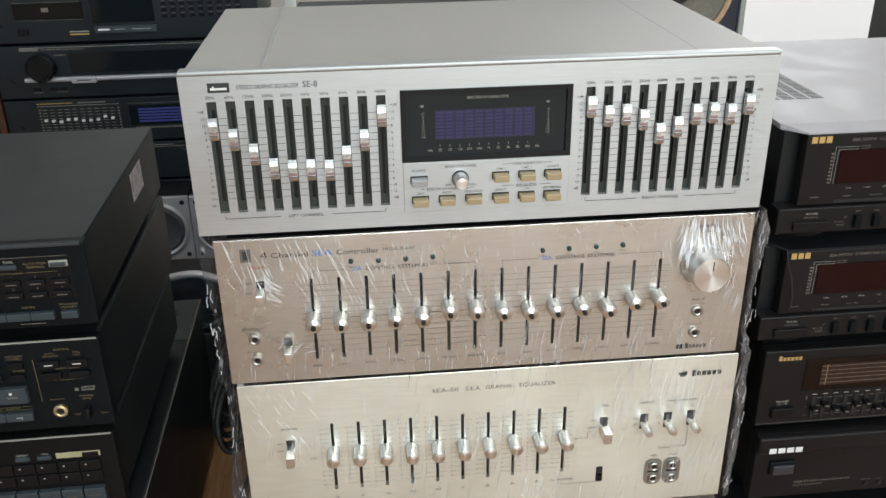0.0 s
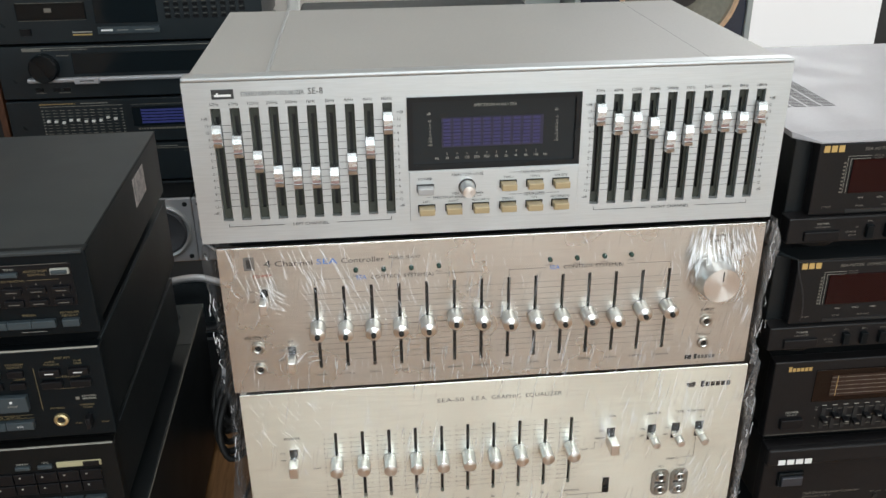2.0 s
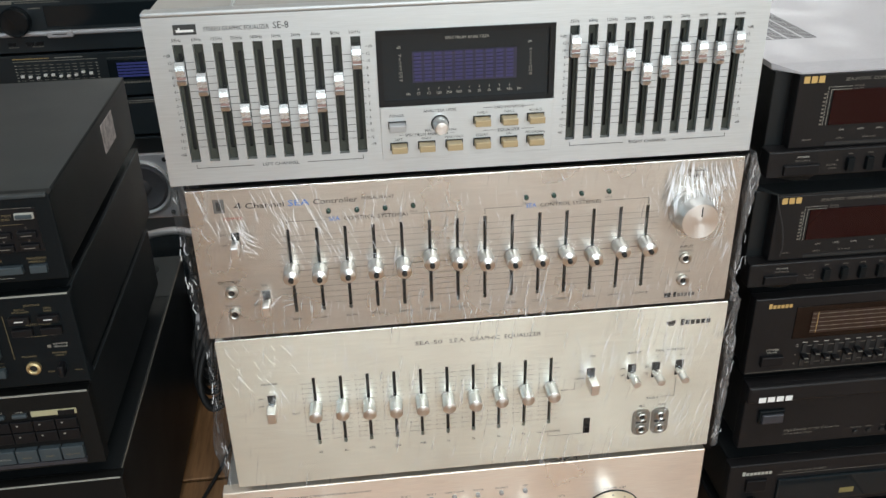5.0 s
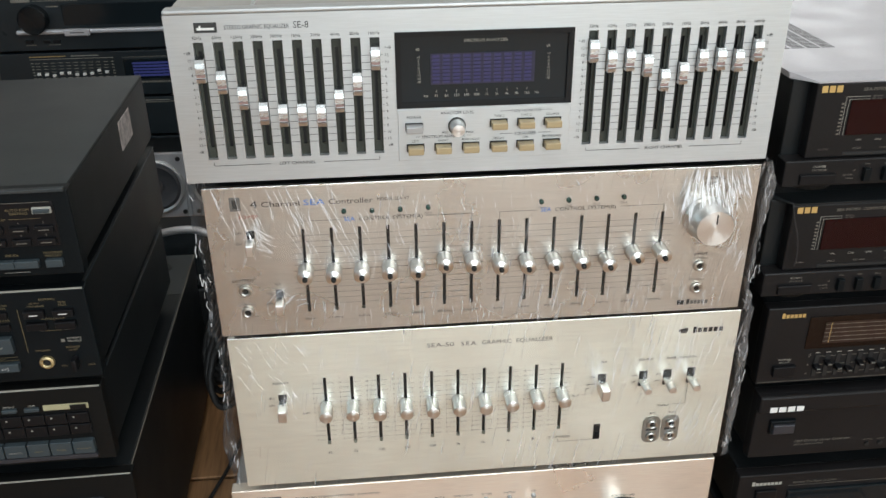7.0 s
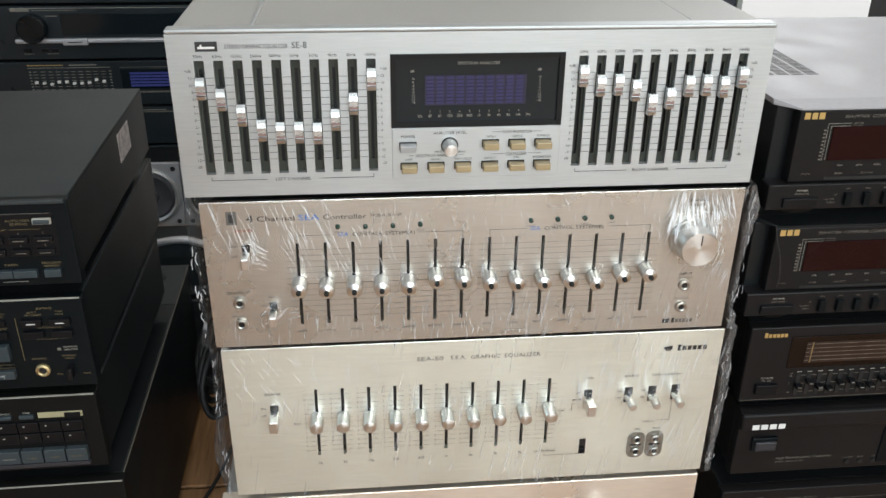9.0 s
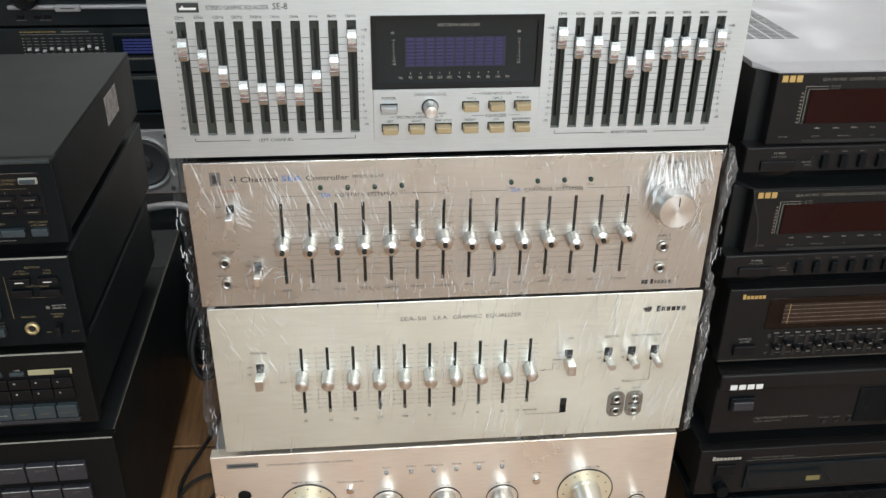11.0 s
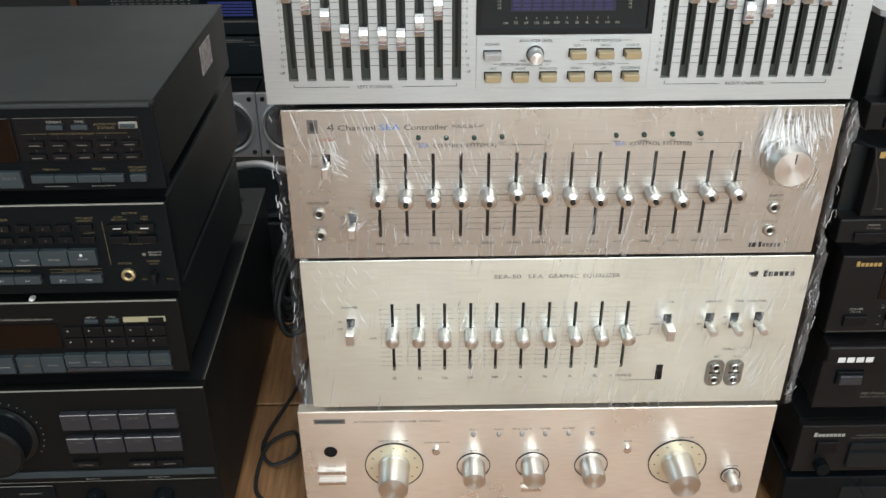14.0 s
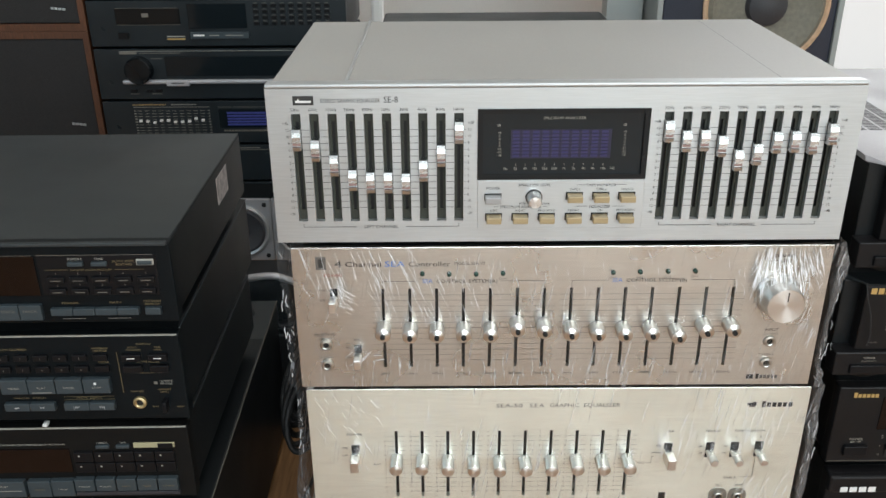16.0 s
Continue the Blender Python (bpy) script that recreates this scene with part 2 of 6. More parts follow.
def lathe(bm, profile, segs=32, cx=0.0, cz=0.0):
    """Turns a profile of (radius, y) round an axis along y; the ends close where the radius is 0."""
    rings = []
    for r, y in profile:
        if r <= 1e-7:
            rings.append([bm.verts.new((cx, y, cz))])
        else:
            rings.append([bm.verts.new((cx + r * math.cos(a), y, cz + r * math.sin(a))) for a in [2 * math.pi * i / segs for i in range(segs)]])
    for a, b in zip(rings, rings[1:]):
        for i in range(segs):
            j = (i + 1) % segs
            if len(a) == 1 and len(b) == 1:
                continue
            if len(a) == 1:
                bm.faces.new((a[0], b[i], b[j]))
            elif len(b) == 1:
                bm.faces.new((a[i], a[j], b[0]))
            else:
                bm.faces.new((a[i], a[j], b[j], b[i]))
    bmesh.ops.recalc_face_normals(bm, faces=bm.faces)
    return bm


def pierced(bm, x0, x1, z0, z1, yf, yb, holes):
    """A plate in x and z, from yf (front) to yb (back), with rectangular openings cut through."""
    xs = sorted({round(v, 6) for v in (x0, x1, *[h[0] for h in holes], *[h[1] for h in holes])})
    zs = sorted({round(v, 6) for v in (z0, z1, *[h[2] for h in holes], *[h[3] for h in holes])})
    grid = {}

    def vert(i, j, y):
        key = (i, j, y)
        if key not in grid:
            grid[key] = bm.verts.new((xs[i], y, zs[j]))
        return grid[key]

    def solid(i, j):
        if not (0 <= i < len(xs) - 1 and 0 <= j < len(zs) - 1):
            return False
        cx, cz = (xs[i] + xs[i + 1]) / 2, (zs[j] + zs[j + 1]) / 2
        return not any(h[0] < cx < h[1] and h[2] < cz < h[3] for h in holes)

    for i in range(len(xs) - 1):
        for j in range(len(zs) - 1):
            if not solid(i, j):
                continue
            bm.faces.new([vert(a, b, yf) for a, b in ((i, j), (i + 1, j), (i + 1, j + 1), (i, j + 1))])
            bm.faces.new([vert(a, b, yb) for a, b in ((i, j), (i, j + 1), (i + 1, j + 1), (i + 1, j))])
            for di, dj, p, q in ((-1, 0, (i, j + 1), (i, j)), (1, 0, (i + 1, j), (i + 1, j + 1)), (0, -1, (i, j), (i + 1, j)), (0, 1, (i + 1, j + 1), (i, j + 1))):
                if not solid(i + di, j + dj):
                    bm.faces.new((vert(*p, yf), vert(*p, yb), vert(*q, yb), vert(*q, yf)))
    bmesh.ops.recalc_face_normals(bm, faces=bm.faces)
    return bm


def as_mesh(bm, name, mat, smooth=0.0):
    me = bpy.data.meshes.new(name)
    bm.to_mesh(me)
    bm.free()
    me.materials.append(mat)
    if smooth:
        me.shade_smooth()
        me.set_sharp_from_angle(angle=radians(smooth))
    return me


LETTERS = {}


def letters(s):
    """The flat faces of a line of text, one unit high, as vertices, faces and width."""
    if s not in LETTERS:
        cu = bpy.data.curves.new("line", "FONT")
        cu.body, cu.resolution_u = s, 2
        ob = bpy.data.objects.new("line", cu)
        me = bpy.data.meshes.new_from_object(ob)
        vs = [tuple(v.co) for v in me.vertices]
        fs = [tuple(p.vertices) for p in me.polygons]
        wide = max([v[0] for v in vs], default=0.0)
        LETTERS[s] = (vs, fs, wide)
        bpy.data.objects.remove(ob), bpy.data.curves.remove(cu), bpy.data.meshes.remove(me)
    return LETTERS[s]


class Thing:
    """A top-level thing built in world metres round its own base point."""

    def __init__(self, name, base, label, category, group="", kind=""):
        self.base = Vector(base)
        self.ob = new(name)
        self.ob.location = self.base
        self.ob.empty_display_size = 0.02
        tagged(self.ob, label, category, group, kind)
        self.ink, self.shared = {}, {}

    def part(self, name, bm, mat, parent=None, label="", smooth=0.0):
        bm.transform(Matrix.Translation(-self.base))
        ob = new(name, as_mesh(bm, name, mat, smooth))
        ob.parent = parent or self.ob
        return tagged(ob, label) if label else ob

    def box(self, name, mat, *dims, bevel=0.0, parent=None, label=""):
        return self.part(name, box(bmesh.new(), *dims, bevel=bevel), mat, parent, label)

    def copies(self, name, key, build, mat, places, parent=None, label="", smooth=0.0):
        """Alike parts on one mesh, each an object at its place."""
        me = self.shared.get(key) or as_mesh(build(bmesh.new()), name, mat, smooth)
        self.shared[key] = me
        made = []
        for p in places:
            ob = new(name, me)
            ob.parent, ob.location = parent or self.ob, Vector(p) - self.base
            made.append(tagged(ob, label) if label else ob)
        return made

    def buttons(self, name, mat, y, w, h, proud, places, bevel=0.0006, label=""):
        return self.copies(name, (name, w, h, proud, mat.name), lambda b: box(b, -w / 2, w / 2, -proud, 0.003, -h / 2, h / 2, bevel), mat, [(x, y, z) for x, z in places], label=label)

    def text(self, s, x, z, size, mat, y, align=0.5, wide=1.0, slant=0.0, span=0.0):
        """Text whose middle height lies at z; align 0, 0.5, 1: x is its left, middle or right."""
        vs, fs, width = letters(s)
        wide = span / (width * size) if span else wide
        vv, ff = self.ink.setdefault(mat.name, (mat, [], []))[1:]
        k = len(vv)
        for a, b, _ in vs:
            vv.append((x + (a - align * width) * size * wide + slant * b * size, y, z + (b - 0.35) * size))
        ff.extend(tuple(i + k for i in f) for f in fs)
        return self

    def bar(self, x0, x1, z0, z1, mat, y):
        vv, ff = self.ink.setdefault(mat.name, (mat, [], []))[1:]
        k = len(vv)
        vv.extend([(x0, y, z0), (x1, y, z0), (x1, y, z1), (x0, y, z1)])
        ff.append((k, k + 1, k + 2, k + 3))
        return self

    def bars(self, x0, x1, z, h, mat, y, rng):
        """Writing too small to read: a row of short bars."""
        x = x0
        while x < x1 - 0.0008:
            w = rng.uniform(0.0022, 0.0055)
            self.bar(x, min(x + w, x1), z - h / 2, z + h / 2, mat, y)
            x += w + 0.0011
        return self

    def printed(self, parent=None):
        for mat, vv, ff in self.ink.values():
            me = bpy.data.meshes.new("lettering")
            me.from_pydata([tuple(Vector(v) - self.base) for v in vv], [], ff)
            me.materials.append(mat)
            ob = tagged(new("lettering", me), kind="stuff")
            ob.parent = parent or self.ob
        return self


RNG = random.Random(7)

# ---- structure ----
def setting(name, label, mat, *boxes, bevel=0.0):
    bm = bmesh.new()
    for b in boxes:
        box(bm, *b, bevel=bevel)
    return tagged(new(name, as_mesh(bm, name, mat)), label, name.split("_")[0], kind="structure")


floor = setting("floor", "orange-brown laminate floor with dark board joints", black, (-2.6, 2.4, -3.9, 2.3, -0.08, -0.004))
setting("ceiling", "plain white painted ceiling", ceiling_paint, (-2.6, 2.4, -3.9, 2.3, 2.6, 2.7))
# unseen wall, kept brown to darken what the metal fronts reflect
setting("wall_west", "brown panelled wall round a side window", dimming_brown,
        (-2.7, -2.6, -3.9, -2.55, -0.08, 2.7), (-2.7, -2.6, -0.85, 2.3, -0.08, 2.7), (-2.7, -2.6, -2.55, -0.85, -0.08, 0.55), (-2.7, -2.6, -2.55, -0.85, 2.15, 2.7))
setting("wall_east", "plain white painted wall", wall_paint, (2.4, 2.5, -3.9, 2.3, -0.08, 2.7))
setting("wall_north", "white painted wall round a bright window", wall_paint,
        (-2.6, 0.55, 2.1, 2.2, -0.08, 2.6), (1.98, 2.4, 2.1, 2.2, -0.08, 2.6), (0.55, 1.98, 2.1, 2.2, 2.1, 2.6), (0.55, 1.98, 2.1, 2.2, -0.08, -0.01))
setting("wall_south", "white painted wall round a wide shop front", wall_paint,
        (-2.6, -1.7, -3.8, -3.7, -0.08, 2.6), (2.1, 2.4, -3.8, -3.7, -0.08, 2.6), (-1.7, 2.1, -3.8, -3.7, 2.55, 2.6), (-1.7, 2.1, -3.8, -3.7, -0.08, 0.4))
setting("backdrop", "blank overcast daylight outside the window", daylight_pane, (0.4, 2.4, 2.5, 2.52, -0.8, 2.3))

# ---- spectrum analyser equaliser, on top of the silver stack ----
eq = Thing("graphic_equalizer", (0, 0.13, 0.445), "silver stereo graphic equalizer with display, topmost in the silver stack", "equalizer", "silver stack")
L_X = [-0.1945 + 0.01311 * i for i in range(10)]
R_X = [0.0755 + 0.01317 * i for i in range(10)]
SZ0, SZ1 = 0.4665, 0.5505
holes = [(x - 0.0034, x + 0.0034, SZ0, SZ1) for x in L_X + R_X] + [(-0.0615, 0.0605, 0.5005, 0.5525)]
face = eq.part("faceplate", pierced(bmesh.new(), -0.2155, 0.2155, 0.449, 0.5688, 0.0, 0.0045, holes), silver)
eq.box("top_lip", silver, -0.2155, 0.2155, -0.0004, 0.012, 0.5688, 0.5722, bevel=0.0014)
eq.box("cabinet", grey_paint, -0.2140, 0.2130, 0.012, 0.258, 0.450, 0.5695, bevel=0.0015, label="grey enamelled steel cabinet")
eq.box("cover_fold", silver, -0.1596, -0.1574, 0.013, 0.2575, 0.5690, 0.5712, bevel=0.0004, label="raised seam of the cover")
eq.box("cover_joint", grey_case, 0.16035, 0.16065, 0.0125, 0.2575, 0.5690, 0.56954)
eq.box("chassis", black, -0.214, 0.214, 0.0078, 0.0119, 0.4495, 0.570)
eq.part("slot_bed", pierced(bmesh.new(), -0.2150, 0.2150, 0.4500, 0.5700, 0.0047, 0.0060, [(x - 0.0012, x + 0.0012, SZ0 + 0.008, SZ1 - 0.007) for x in L_X + R_X]), olive, label="dark olive slot bed with black slits")
# fader knobs: chromed bars with a step in the middle
L_Z = [0.5345, 0.5265, 0.515, 0.5035, 0.5015, 0.5015, 0.5005, 0.5105, 0.522, 0.5395]
R_Z = [0.5395, 0.532, 0.5325, 0.528, 0.517, 0.5215, 0.5305, 0.531, 0.5295, 0.5365]


def fader(b):
    prof = [(-0.0080, -0.0030), (-0.0078, -0.0064), (-0.0052, -0.0070), (-0.0048, -0.0050), (-0.0020, -0.0050), (-0.0014, -0.0068), (0.0022, -0.0067), (0.0056, -0.0061), (0.0078, -0.0050), (0.0080, 0.004), (-0.0080, 0.004)]
    a = [b.verts.new((-0.0030, y, z)) for z, y in prof]
    c = [b.verts.new((0.0030, y, z)) for z, y in prof]
    b.faces.new(a), b.faces.new(c[::-1])
    for i in range(len(prof)):
        j = (i + 1) % len(prof)
        b.faces.new((a[i], c[i], c[j], a[j]))
    bmesh.ops.recalc_face_normals(b, faces=b.faces)
    return b


L_Z, R_Z = [z - 0.0022 for z in L_Z], [z - 0.0022 for z in R_Z]
eq.copies("slider_knob", "fader", fader, fader_alu, [(x, 0, z) for x, z in zip(L_X + R_X, L_Z + R_Z)], label="satin silver slider knob")
eq.copies("slider_line", "line", lambda b: box(b, -0.0029, 0.0029, -0.0054, -0.004, -0.0044, -0.0026), dull_red, [(x, 0, z) for x, z in zip(L_X + R_X, L_Z + R_Z)], label="thin red pointer line")
Y = -0.0003
FREQ = ["32Hz", "63Hz", "125Hz", "250Hz", "500Hz", "1kHz", "2kHz", "4kHz", "8kHz", "16kHz"]
for side, side_x, word in ((0, L_X, "LEFT CHANNEL"), (1, R_X, "RIGHT CHANNEL")):
    for x, s in zip(side_x, FREQ):
        eq.text(s, x - 0.0005, 0.5536, 0.0031, ink, Y)
    marks = ["+dB", "12", "10", "8", "6", "4", "2", "0", "2", "4", "6", "8", "10", "12", "-dB"]
    for i, s in enumerate(marks):
        z = 0.5435 - i * 0.00505
        eq.text(s, side_x[0] - 0.0058, z, 0.0029, ink, Y, 1.0)
        eq.text(s, side_x[9] + 0.0062, z, 0.0029, ink, Y, 0.0)
        if 0 < i < 14:
            for a, b in zip(side_x, side_x[1:]):
                eq.bar(a + 0.0036, b - 0.0036, z - 0.00018, z + 0.00018, ink, Y)
            eq.bar(side_x[0] - 0.0052, side_x[0] - 0.0036, z - 0.00015, z + 0.00015, ink, Y)
            eq.bar(side_x[9] + 0.0036, side_x[9] + 0.0052, z - 0.00015, z + 0.00015, ink, Y)
    mid = (side_x[0] + side_x[9]) / 2
    eq.text(word, mid, 0.4620, 0.0034, ink, Y, wide=1.1)
    eq.bar(side_x[0], mid - 0.019, 0.4617, 0.4621, ink, Y).bar(mid + 0.019, side_x[9], 0.4617, 0.4621, ink, Y)
    eq.bar(side_x[0] - 0.0002, side_x[0] + 0.0002, 0.4617, 0.4645, ink, Y).bar(side_x[9] - 0.0002, side_x[9] + 0.0002, 0.4617, 0.4645, ink, Y)
eq.bar(-0.1958, -0.1808, 0.5570, 0.5638, ink, Y - 0.0002)
eq.bar(-0.1940, -0.1826, 0.5588, 0.5604, white_ink, Y - 0.0005).bar(-0.1925, -0.1912, 0.5604, 0.5616, white_ink, Y - 0.0005)
eq.text("STEREO GRAPHIC EQUALIZER", -0.1762, 0.5602, 0.0042, ink, Y, 0.0, span=0.0430).text("SE-8", -0.1308, 0.5608, 0.0064, ink, Y, 0.0, span=0.0105)
# display window
disp = eq.part("display", pierced(bmesh.new(), -0.0630, 0.0620, 0.4995, 0.5535, -0.0012, 0.0040, [(-0.0590, 0.0580, 0.5035, 0.5500)]), gloss_black, label="black framed spectrum display")
eq.box("window", smoke, -0.0592, 0.0582, 0.0012, 0.0040, 0.5033, 0.5502, parent=disp)
eq.box("lit_bed", violet_bed, -0.0385, 0.0350, 0.0008, 0.0011, 0.5155, 0.5375, parent=disp)
for i in range(10):
    bm = bmesh.new()
    for j in range(8):
        box(bm, -0.0372 + i * 0.0072, -0.0322 + i * 0.0072, 0.0002, 0.0007, 0.5167 + j * 0.0026, 0.5185 + j * 0.0026)
    tagged(eq.part("bar_column", bm, violet, disp), kind="stuff")
YD = 0.0006
eq.text("SPECTRUM ANALYZER", 0.0, 0.5462, 0.0029, pale_ink, YD, wide=1.05)
for i, s in enumerate(["Hz", "32", "63", "125", "250", "500", "1k", "2k", "4k", "8k", "16k", "Hz"]):
    eq.text(s, -0.0420 + i * 0.0072, 0.5077, 0.0028, pale_ink, YD)
    if 0 < i < 11:
        eq.bar(-0.0421 + i * 0.0072, -0.0418 + i * 0.0072, 0.5100, 0.5118, pale_ink, YD)
for x in (-0.0475, 0.0440):
    eq.text("dB", x, 0.5410, 0.0026, pale_ink, YD)
    for i, s in enumerate(["+3", "0", "-3", "-6", "-9", "-12", "-15", "-18"]):
        eq.text(s, x + 0.0005, 0.5355 - i * 0.0025, 0.0023, pale_ink, YD)
# control panel under the display
sub = eq.box("control_panel", silver, -0.0625, 0.0620, -0.0008, 0.003, 0.4600, 0.4985, bevel=0.0003)
eq.buttons("power_button", grey_button, -0.0008, 0.0118, 0.0050, 0.0075, [(-0.0510, 0.4852)])
places = [(x, 0.4860) for x in (0.0100, 0.0297, 0.0492)] + [(x, 0.4693) for x in (-0.0503, -0.0303, -0.0103, 0.0100, 0.0297, 0.0492)]
eq.buttons("push_button", tan_button, -0.0008, 0.0113, 0.0050, 0.0085, places)
eq.copies("button_well", "well", lambda b: box(b, -0.0064, 0.0064, -0.0012, 0.0005, -0.0026, 0.0034), black, [(x, 0, z) for x, z in places + [(-0.0510, 0.4852)]])
eq.copies("level_knob", "level", lambda b: lathe(b, [(0.0055, 0), (0.0055, -0.002), (0.0050, -0.011), (0.0044, -0.0125), (0, -0.0128)], 32), turned, [(-0.0203, 0, 0.4853)], smooth=30)
eq.part("knob_collar", lathe(bmesh.new(), [(0.0064, -0.0005), (0.0064, -0.0013), (0.0056, -0.0014)], 32, -0.0203, 0.4853), black)
YP = -0.0011
eq.text("POWER", -0.0510, 0.4928, 0.0030, ink, YP).text("ANALYZER LEVEL", -0.0200, 0.4952, 0.0031, ink, YP).text("MIN", -0.0290, 0.4805, 0.0027, ink, YP).text("MAX", -0.0110, 0.4803, 0.0027, ink, YP)
eq.text("TAPE MONITOR", 0.0297, 0.4950, 0.0031, ink, YP).text("EQUALIZER", 0.0297, 0.4778, 0.0031, ink, YP).text("SPECTRUM ANALYZER", -0.0300, 0.4778, 0.0031, ink, YP)
for s, x, z in (("TAPE-1", 0.0100, 0.4916), ("TAPE-2", 0.0297, 0.4916), ("SOURCE", 0.0492, 0.4916), ("LEFT", -0.0503, 0.4748), ("RIGHT", -0.0303, 0.4748), ("PEAK HOLD", -0.0103, 0.4748), ("DEFEAT", 0.0100, 0.4748), ("ON", 0.0297, 0.4748), ("RECORDING", 0.0492, 0.4748)):
    eq.text(s, x, z, 0.0025, ink, YP)
for a, b, z in ((0.0110, 0.0185, 0.4952), (0.0410, 0.0482, 0.4952), (0.0110, 0.0205, 0.4780), (0.0390, 0.0482, 0.4780), (-0.0500, -0.0470, 0.4780), (-0.0130, -0.0100, 0.4780)):
    eq.bar(a, b, z - 0.00015, z + 0.00015, ink, YP)
eq.printed()
eq.copies("foot", "foot", lambda b: box(b, -0.012, 0.012, -0.012, 0.012, 0.0, 0.0070, 0.002), rubber, [(x, y, 0.4435) for x in (-0.17, 0.17) for y in (0.04, 0.22)])

# ---- wrapped four channel controller ----
ct = Thing("four_channel_controller", (0.003, 0.13, 0.316), "champagne four channel equalizer controller wrapped in clear film", "equalizer", "silver stack")
BX0, BX1, BZ0, BZ1 = -0.2065, 0.2135, 0.3175, 0.4430
B_X = [-0.1367 + 0.02131 * i for i in range(14)]
B_Z = [0.3740, 0.3728, 0.3730, 0.3732, 0.3730, 0.3780, 0.3762, 0.3738, 0.3728, 0.3728, 0.3732, 0.3705, 0.3755, 0.3762]
holes = [(x - 0.0013, x + 0.0013, 0.3362, 0.4085) for x in B_X]
ct.part("faceplate", pierced(bmesh.new(), BX0, BX1, BZ0, BZ1, 0.0, 0.005, holes), champagne)
ct.box("top_edge", chrome, BX0, BX1, 0.0003, 0.0048, BZ1, BZ1 + 0.0012, bevel=0.0003)
ct.box("cabinet", black_case, BX0 + 0.006, BX1 - 0.006, 0.0075, 0.245, 0.3215, 0.4395, bevel=0.002)
ct.box("slot_bed", black, BX0 + 0.004, BX1 - 0.004, 0.0052, 0.0073, 0.322, 0.439)
ct.copies("slider_knob", "slider", lambda b: lathe(b, [(0.0061, -0.0005), (0.0060, -0.0140), (0.0057, -0.0145), (0.0022, -0.0157), (0, -0.0157)], 32), turned, [(x, 0, z) for x, z in zip(B_X, B_Z)], label="turned aluminium slider knob", smooth=15)
ct.copies("knob_tip", "tip", lambda b: lathe(b, [(0.0020, -0.0158), (0.0020, -0.0180), (0.0014, -0.0192), (0, -0.0196)], 16), black, [(x, 0, z) for x, z in zip(B_X, B_Z)], smooth=30)
ct.copies("selector_knob", "select", lambda b: lathe(b, [(0.0178, 0), (0.0178, -0.003), (0.0168, -0.0042), (0.0150, -0.0200), (0.0142, -0.0216), (0, -0.0216)], 56), turned, [(0.1748, 0, 0.4020)], label="large turned aluminium selector knob", smooth=30)
ct.box("pointer", black, 0.1750, 0.1757, -0.0221, -0.0214, 0.4060, 0.4140)


def lever(b):
    box(b, -0.0028, 0.0028, -0.016, 0.002, -0.0105, -0.0015, 0.0008)
    return b


ct.copies("lever_switch", "lever", lever, knob_alu, [(-0.1752, 0, 0.4055), (-0.1583, 0, 0.3535)])
ct.copies("switch_well", "well", lambda b: box(b, -0.0030, 0.0030, -0.0006, 0.001, -0.0085, 0.0055, 0.0002), black, [(-0.1752, 0, 0.4035), (-0.1583, 0, 0.3520)])


def jack(b):
    return lathe(b, [(0.0026, 0.0005), (0.0026, -0.0022), (0.0034, -0.0026), (0.0048, -0.0022), (0.0050, 0.0)], 24)


jacks = [(-0.1842, 0, 0.3580), (-0.1842, 0, 0.3388), (0.1752, 0, 0.3592), (0.1752, 0, 0.3388)]
ct.copies("jack_socket", "jack", jack, nickel, jacks, smooth=30)
ct.copies("jack_hole", "hole", lambda b: lathe(b, [(0.0027, -0.0008), (0, -0.0008)], 20), black, jacks)
LEDS = [(-0.1050, 0.4220), (-0.0840, 0.4215), (-0.0630, 0.4215), (-0.0420, 0.4220), (0.0440, 0.4222), (0.0652, 0.4225), (0.0868, 0.4228), (0.1080, 0.4230)]
ct.copies("indicator", "led", lambda b: lathe(b, [(0.0019, 0), (0.0019, -0.0022), (0.0012, -0.0034), (0, -0.0036)], 16), material("dull_green_lens", (0.03, 0.06, 0.05), 0.25), [(x, 0, z) for x, z in LEDS], smooth=40)
Y = -0.0003
ct.bar(-0.1880, -0.1800, 0.4255, 0.4365, grey_ink, Y).bar(-0.1860, -0.1822, 0.4275, 0.4345, ink, Y - 0.0002)
ct.text("4", -0.1735, 0.4303, 0.0085, ink, Y, 0.0, span=0.0055).text("Channel", -0.1655, 0.4301, 0.0062, ink, Y, 0.0, span=0.0285)
ct.text("SEA", -0.1345, 0.4303, 0.0066, blue_ink, Y, 0.0, span=0.0160).text("Controller", -0.1160, 0.4301, 0.0062, ink, Y, 0.0, span=0.0330).text("MODEL SEA-V7", -0.0800, 0.4304, 0.0034, ink, Y, 0.0, span=0.0240)
